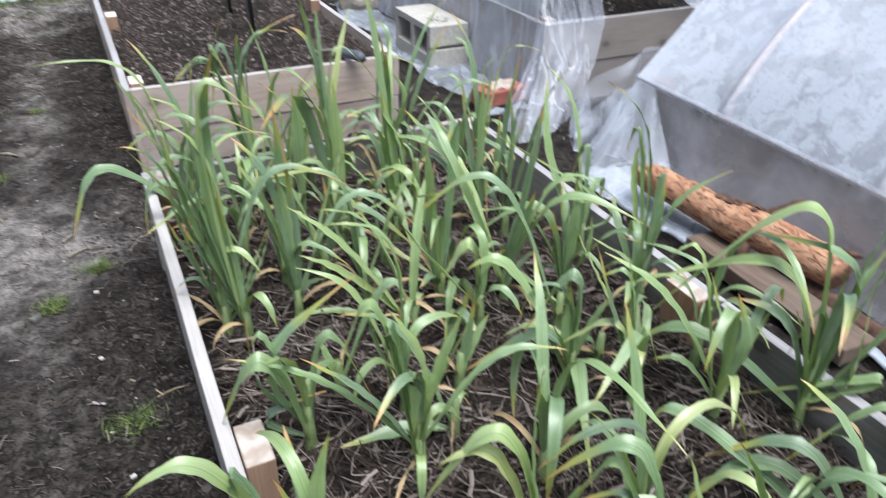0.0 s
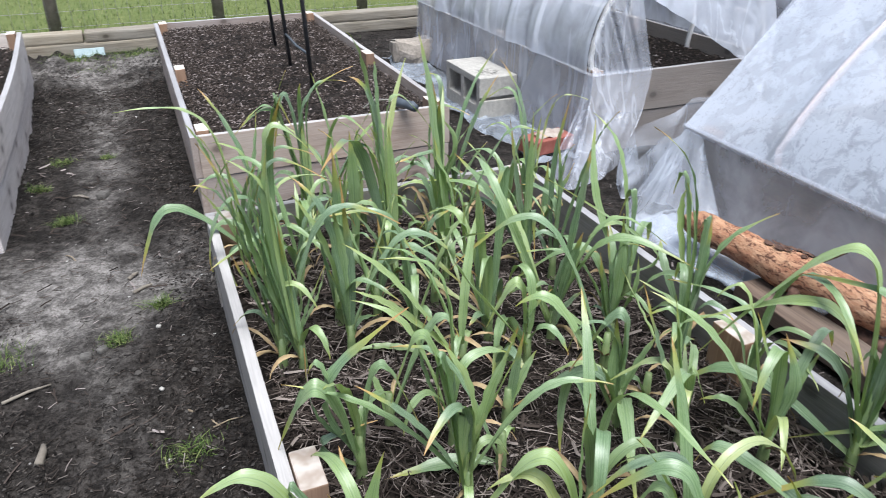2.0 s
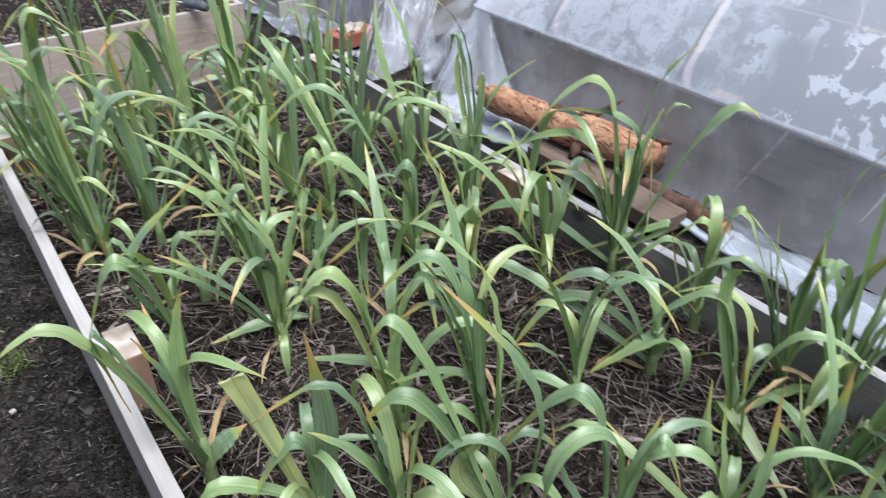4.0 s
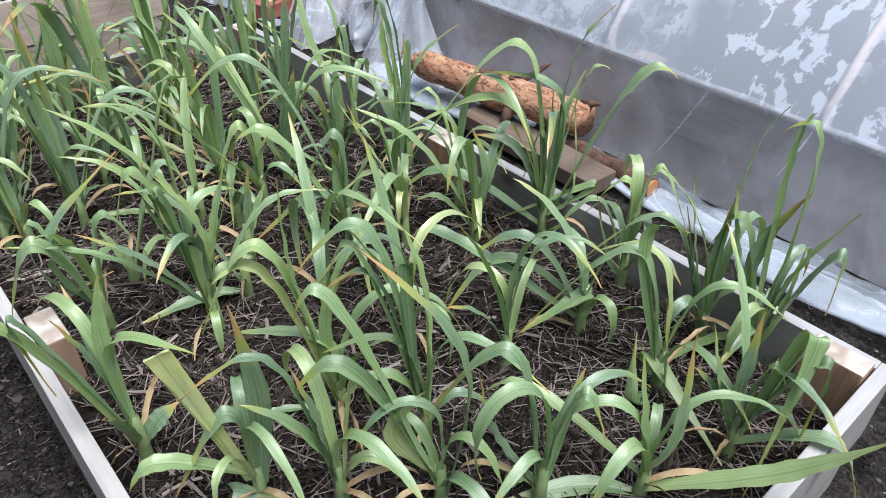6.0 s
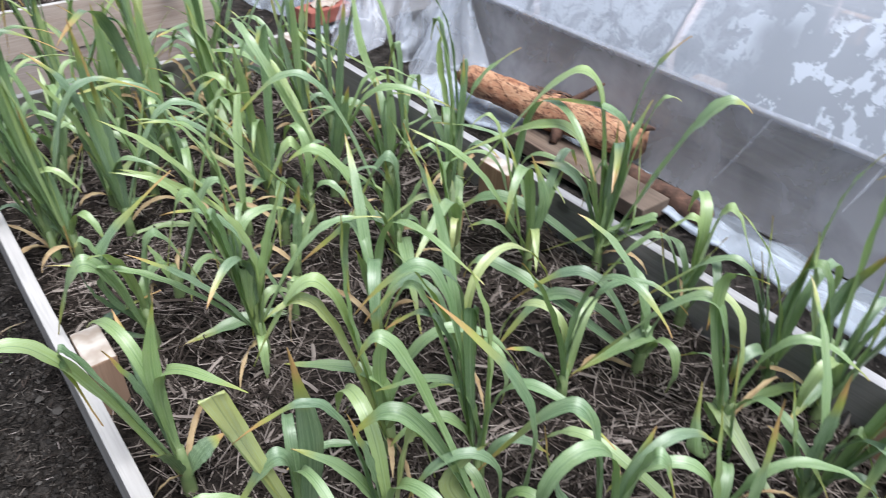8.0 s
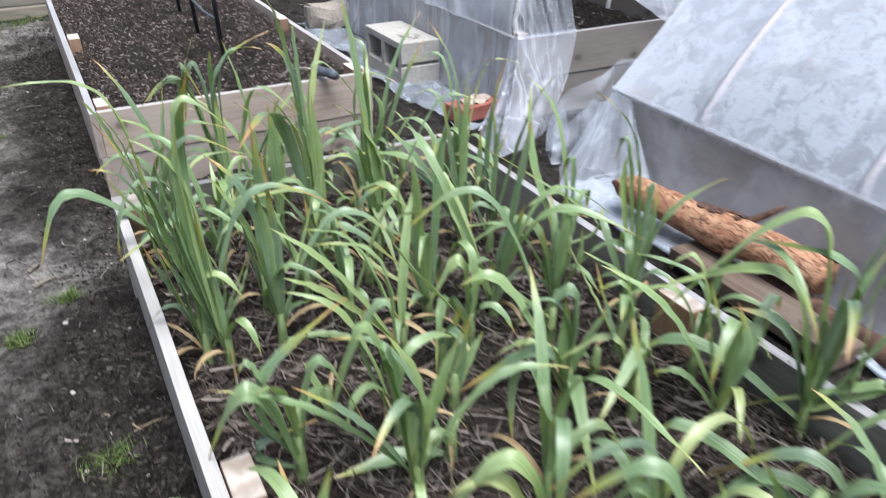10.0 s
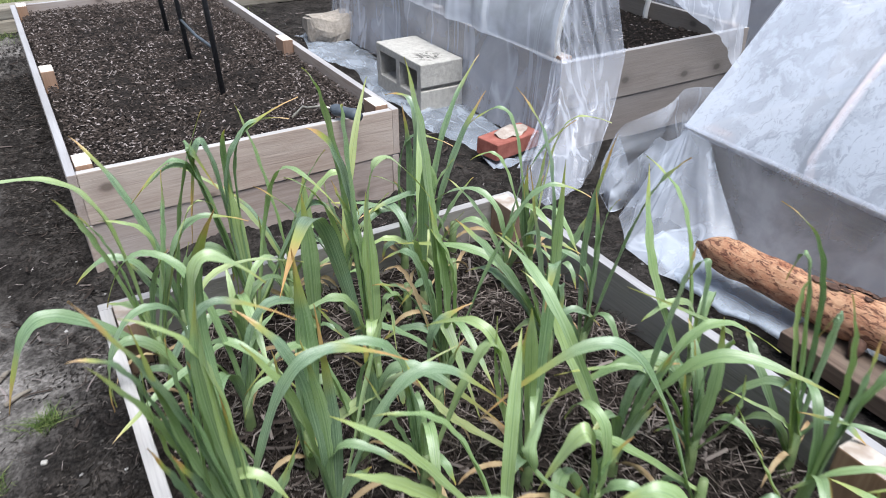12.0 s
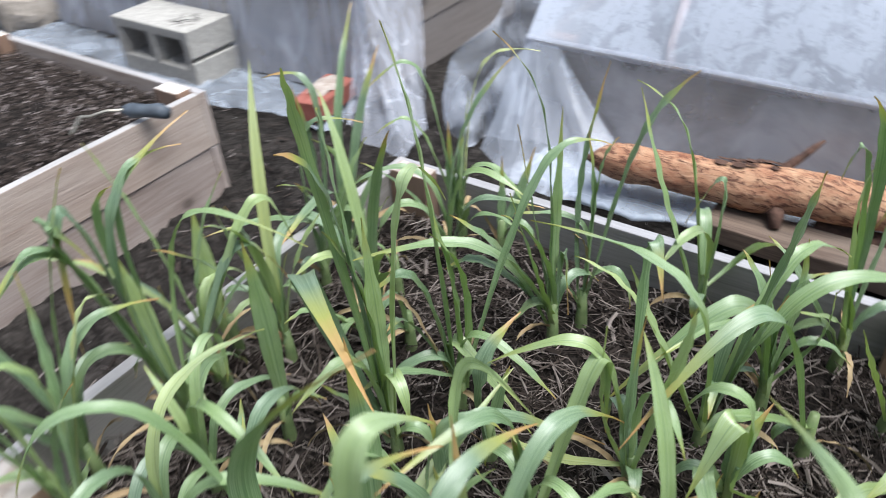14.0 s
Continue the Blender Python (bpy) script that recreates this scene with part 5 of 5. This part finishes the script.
garlic(0.470, 1.520, 25, ((34, 4.4, 34.5, -60, 0.5, 31.8, 16), (-136, 5.8, 28.8, -138, 7.1, 37.3, 13), (135, 6, 26.8, 120, 16.8, 23.1, 14), (140, 10.9, 12.2, 140, 16, 18.9, 12), (140, 4.8, 17.3, 140, 5.3, 30.4, 15), (158, 2.1, 17.5, 158, 1.3, 30.8, 13),))
garlic(0.585, 1.470, 26, ((-69, 4.5, 33.1, -69, 5.4, 42.5, 20), (169, 12.7, 35.6, 111, 22.4, 34, 16), (111, 10.2, 24, 111, 17.4, 29.7, 10), (-49, 9.7, 25.6, -49, 25.2, 23.3, 18), (-69, 3.5, 19.3, -69, 5.4, 27, 22), (131, 8.5, 22.3, 131, 12.3, 32.4, 20), (-28, 8.6, 27.5, -28, 19.8, 23.4, 15),))
garlic(0.382, 1.451, 27, ((160, 11.8, 20.4, 160, 20.6, 28.2, 14), (160, 7.3, 23.9, 160, 15.9, 27.3, 13), (160, 12.3, 14.9, 160, 19.5, 18.7, 20),))
garlic(0.690, 1.420, 28, ((-75, 0.8, 17.8, 105, 0.2, 29, 16), (-75, 4.4, 14.5, -75, 4.3, 22, 12), (105, 0.8, 12.1, 105, 3.7, 25.2, 11), (135, 1.9, 9.4, 135, 3.6, 20.5, 18), (135, 0.4, 21.1, -45, 4.3, 23, 10), (135, 6.9, 20.5, 135, 23.6, 6.9, 29), (148, 8.7, 19.6, 148, 21, 18.7, 11),))
garlic(0.500, 1.415, 29, ((155, 2.2, 18.9, 155, 7.7, 9.3, 24), (-154, 21.5, 33.2, -171, 9.6, 31.8, 15), (155, 3.7, 2.2, 155, 1.8, 9.9, 19), (155, 0.1, 11.9, -25, 3.9, 17.9, 20), (150, 4.7, 11, -155, 10.2, 1, 19),))
garlic(0.431, 1.396, 30, ((-23, 1.8, 6.4, -23, 3.4, 12.4, 15),))
garlic(0.634, 1.355, 31, ((148, 13.5, 30.7, 148, 29.6, 19.2, 16), (148, 14.2, 15.9, 148, 18.5, 14.8, 16),))
garlic(0.206, 1.353, 32, ((-17, 7.9, 21.6, -17, 11.7, 18.6, 18),))
garlic(0.820, 1.350, 33, ((98, 8.3, 15.5, 84, 13.1, 18, 16), (115, 5.1, 34.3, 115, 7.1, 31.6, 16), (115, 3.5, 34.3, 151, 11.6, 45.5, 15), (-65, 0.3, 28.1, 115, 1.5, 24.7, 15), (128, 4.7, 26.5, 128, 4.6, 33.7, 18), (141, 2.3, 9.7, 141, 11.5, 14.7, 11),))
garlic(0.395, 1.290, 34, ((-29, 1, 10, -29, 2.2, 19.4, 14),))
garlic(0.290, 1.275, 35, ((162, 1.5, 31.3, 162, 10.7, 35.9, 14), (157, 7, 23.8, 157, 15.2, 28.6, 10), (157, 5, 17.5, 157, 4, 25.8, 12), (157, 0.2, 12, 157, 0.6, 21.8, 11),))
garlic(0.727, 1.275, 36, ((143, 6.2, 13.5, 143, 11.2, 22.9, 12), (143, 0.2, 29.5, 143, 2.7, 39.8, 17), (-37, 2.1, 24, -37, 2.1, 34.7, 12), (-37, 3.9, 27.8, -37, 11.9, 36.1, 12),))
garlic(0.130, 1.265, 37, ((-150, 7.1, 22.5, 170, 12.3, 7.7, 28), (170, 3.7, 19.4, -10, 8.3, 30.8, 22), (-10, 3.7, 21.4, -10, 9.4, 9.3, 18), (170, 6, 14.1, 170, 6.6, 26.2, 13), (167, 4.4, 21.9, 167, 6.4, 21.5, 15), (167, 5.5, 8.2, -13, 3, 11.5, 16),))
garlic(0.636, 1.232, 38, ((145, 10.7, 8.1, 145, 16.9, 4.6, 14),))
garlic(0.560, 1.210, 39, ((147, 11.1, 23.5, 147, 17.8, 22.6, 22), (147, 5.8, 11.3, 148, 18.6, 1, 23), (-33, 1.1, 5.6, -115, 21.4, 1, 25), (147, 0.7, 11.7, 147, 1.8, 22.5, 27), (141, 1.2, 23, 141, 8.9, 9, 37),))
garlic(0.339, 1.199, 40, ((152, 8.6, 20.8, 152, 16.9, 22.7, 15), (160, 7.7, 2, 167, 18.5, 1, 24),))
garlic(0.260, 1.150, 41, ((161, 5.6, 30.9, 161, 10.6, 20.6, 22), (161, 7.7, 17.2, 161, 15.4, 23.8, 11), (161, 0.4, 18.4, 161, 1.2, 4.3, 19), (-19, 2.6, 19.5, -19, 6.1, 31.2, 22), (-19, 0.2, 21.1, 161, 4, 30.7, 28), (161, 3.7, 27.3, 161, 4.1, 16.7, 22), (155, 13.3, 18.5, 155, 25.8, 22.3, 11), (-25, 0.9, 13.2, -25, 6, 27.5, 15), (-25, 9.9, 22.6, -25, 19.2, 23.9, 13),))
garlic(0.630, 1.130, 42, ((142, 4.4, 16.6, 142, 13, 10.4, 15), (142, 4.8, 17.4, 142, 9.1, 30.3, 15), (142, 3.5, 24.7, 142, 8, 24.4, 10), (-38, 0, 16.1, -38, 2.7, 10.1, 14), (142, 1.1, 11.5, 142, 4.3, 29, 12),))
garlic(0.730, 1.050, 43, ((135, 6.9, 29.3, 135, 11.3, 29, 12), (135, 10.8, 22.1, 135, 20.9, 27.7, 15), (135, 6.4, 10.8, 135, 10.8, 9.8, 13), (-45, 2, 15.9, 135, 1.2, 25.1, 18), (135, 1.4, 15.8, 135, 5.5, 27.6, 16),))
garlic(0.070, 0.990, 44, ((170, 9.5, 29.3, 170, 17.5, 28.6, 19), (172, 1.8, 18.8, 172, 4.2, 27.4, 18), (172, 0.1, 21.6, -8, 2, 31.8, 16), (-8, 2.8, 6.2, -8, 6, 8, 26), (172, 7.5, 28.9, 172, 6.6, 16.7, 13),))
garlic(0.845, 0.985, 45, ((129, 18, 13.1, 129, 27.8, 6.8, 25), (129, 8.5, 27.9, 129, 27.4, 19.7, 24), (129, 6.8, 37.9, 129, 26.5, 12.3, 27), (-51, 0.4, 29.7, 129, 13.7, 32.5, 24), (-51, 2.1, 34.8, -51, 7.5, 45, 16), (-51, 12.4, 32.8, -51, 18.8, 34.1, 26), (-51, 4.3, 32.1, -51, 8.1, 34.8, 10), (129, 5.9, 18.9, 129, 13.9, 20.9, 18), (129, 1.7, 22.3, 129, 4.2, 13.3, 17), (-51, 8.2, 13.2, 129, 10, 2.5, 17), (-51, 0.9, 10.8, 129, 0.6, 30.6, 27), (-51, 4.9, 11.3, -51, 3.4, 27.9, 25),))
garlic(0.310, 0.880, 46, ((150, 7.4, 27, 150, 13.8, 26, 19), (150, 4.1, 26.4, 150, 4.2, 40.1, 10), (150, 7.1, 30.9, 150, 15.8, 19, 20), (150, 9.2, 2.9, 160, 14.6, 1, 11), (150, 0.8, 18.4, -30, 1.9, 25.4, 15),))
garlic(0.150, 0.826, 47, ((161, 1.5, 18.2, 161, 10, 5.4, 20), (161, 6.5, 29.5, 161, 2.1, 11, 22), (-19, 2.1, 19, -19, 1.1, 33.6, 23), (161, 9.7, 13.6, 161, 13.5, 10.5, 20), (161, 2.8, 4.7, -43, 5.1, 1, 20),))
garlic(0.839, 0.795, 48, ((121, 1.4, 20.9, 121, 5.7, 17.9, 19), (-59, 2.3, 24.5, -59, 8.9, 13.4, 22), (121, 6.8, 17.3, 132, 17.6, 1, 15), (121, 2.8, 5.8, 121, 6.5, 18.8, 18),))
garlic(0.700, 0.770, 49, ((124, 22.9, 15.5, 124, 28.4, 11.8, 22), (124, 13.7, 12.4, 135, 22.5, 1, 20), (124, 10.1, 17.3, 124, 21.2, 8.5, 19), (-56, 0.1, 8.1, 152, 11.5, 1, 25), (130, 6.5, 2, 154, 10.2, 1, 11, 1),))
garlic(0.370, 0.767, 50, ((140, 0, 26.1, 140, 2.5, 36.7, 21), (140, 1.9, 30.2, 140, 0.3, 25, 15), (140, 5.8, 35.3, 140, 14.6, 29.7, 17), (140, 7.4, 33.1, 140, 11.3, 28, 11), (140, 5.4, 28.9, 140, 12.1, 26.7, 8),))
garlic(0.225, 0.759, 51, ((-28, 2.9, 22.3, -28, 5.3, 13.8, 18), (152, 1.6, 16.7, 152, 3.7, 26.2, 17), (152, 5.5, 27.3, 152, 15.1, 23.8, 11),))
garlic(0.320, 0.680, 52, ((-42, 2.4, 26, 138, 8.3, 41, 17), (138, 10, 24.6, 138, 16.3, 20.3, 19), (138, 10.7, 33.6, 138, 15, 31.5, 14), (138, 5.5, 13.8, 138, 1.5, 21.5, 20),))
garlic(0.819, 0.626, 53, ((112, 8.9, 21.9, 112, 21.5, 8.1, 14), (112, 4.4, 19, 112, 6.8, 30.2, 11), (112, 3.3, 13, 112, 6.6, 24.5, 14), (112, 0.9, 17.1, 112, 0.5, 28.5, 18), (112, 0.1, 32.7, -68, 2.4, 42.1, 14),))
garlic(0.687, 0.614, 54, ((115, 7.1, 24.2, 116, 22.8, 1, 15), (115, 5.6, 26.1, 115, 0.8, 28.6, 18), (115, 1.2, 6.3, -111, 16.7, 1, 22), (179, 5.9, 2, 115, 4.3, 10.2, 21), (-126, 3.8, 2, 115, 1.4, 17.6, 19),))
garlic(0.411, 0.596, 55, ((125, 5.3, 26.5, 125, 16.4, 9.4, 16), (-55, 3.1, 21.8, -55, 6.3, 15.1, 17), (125, 6.1, 12.4, 125, 8.5, 22.5, 14), (125, 2.9, 5.7, 148, 5.9, 1, 23),))
garlic(0.832, 0.549, 56, ((107, 3.5, 19.9, -73, 0.5, 32.2, 21), (-73, 2, 19.2, -73, 6.4, 31, 21), (107, 0.7, 37.7, 107, 5.1, 39.3, 17), (107, 3.2, 35.9, 107, 2.2, 42.5, 12), (107, 6.5, 25.4, 107, 10.5, 16.5, 20), (107, 6, 18.9, 107, 8.7, 30.4, 23), (-73, 5.9, 24, -73, 7.2, 14.3, 29), (-73, 2.1, 10.8, -73, 2, 24.1, 22), (107, 4.8, 4, 146, 16.4, 1, 23),))
garlic(0.517, 0.519, 57, ((-67, 13.2, 12.9, -67, 21.9, 23.8, 28), (136, 8.3, 2, 144, 19.3, 1, 23), (113, 1.4, 12, 113, 3.9, 26, 19), (-67, 2.4, 13, -67, 1.1, 29.8, 21), (113, 15.9, 13.3, 113, 22, 9, 16),))
garlic(0.660, 0.480, 58, ((-74, 4.4, 24.6, -134, 7.1, 1, 26), (-74, 6.5, 21.5, -74, 6.8, 4, 22), (106, 3.4, 11.4, 106, 6.5, 21.7, 21), (106, 1, 14.9, 106, 1.6, 25.9, 19), (-74, 1.6, 10.1, -74, 3.5, 22.3, 19), (-74, 10.7, 10.2, -74, 16, 0.9, 21), (-74, 1.4, 18.3, -74, 5.1, 12.4, 15),))
# smaller plants between them
for k, (x, y) in enumerate(((0.16, 1.83), (0.10, 1.90), (0.79, 1.16), (0.42, 1.07), (0.47, 0.92), (0.56, 0.80))):
    garlic(x, y, 60 + k, (), 0.9, 6)
# tall young plants with straight blades at the far end of the bed
for k, (x, y) in enumerate(((0.42, 2.04), (0.55, 1.97), (0.34, 2.12), (0.73, 1.95), (0.20, 1.96), (0.64, 2.10), (0.13, 2.11))):
    garlic(x, y, 80 + k, (), 0.86, 7, 0.45)
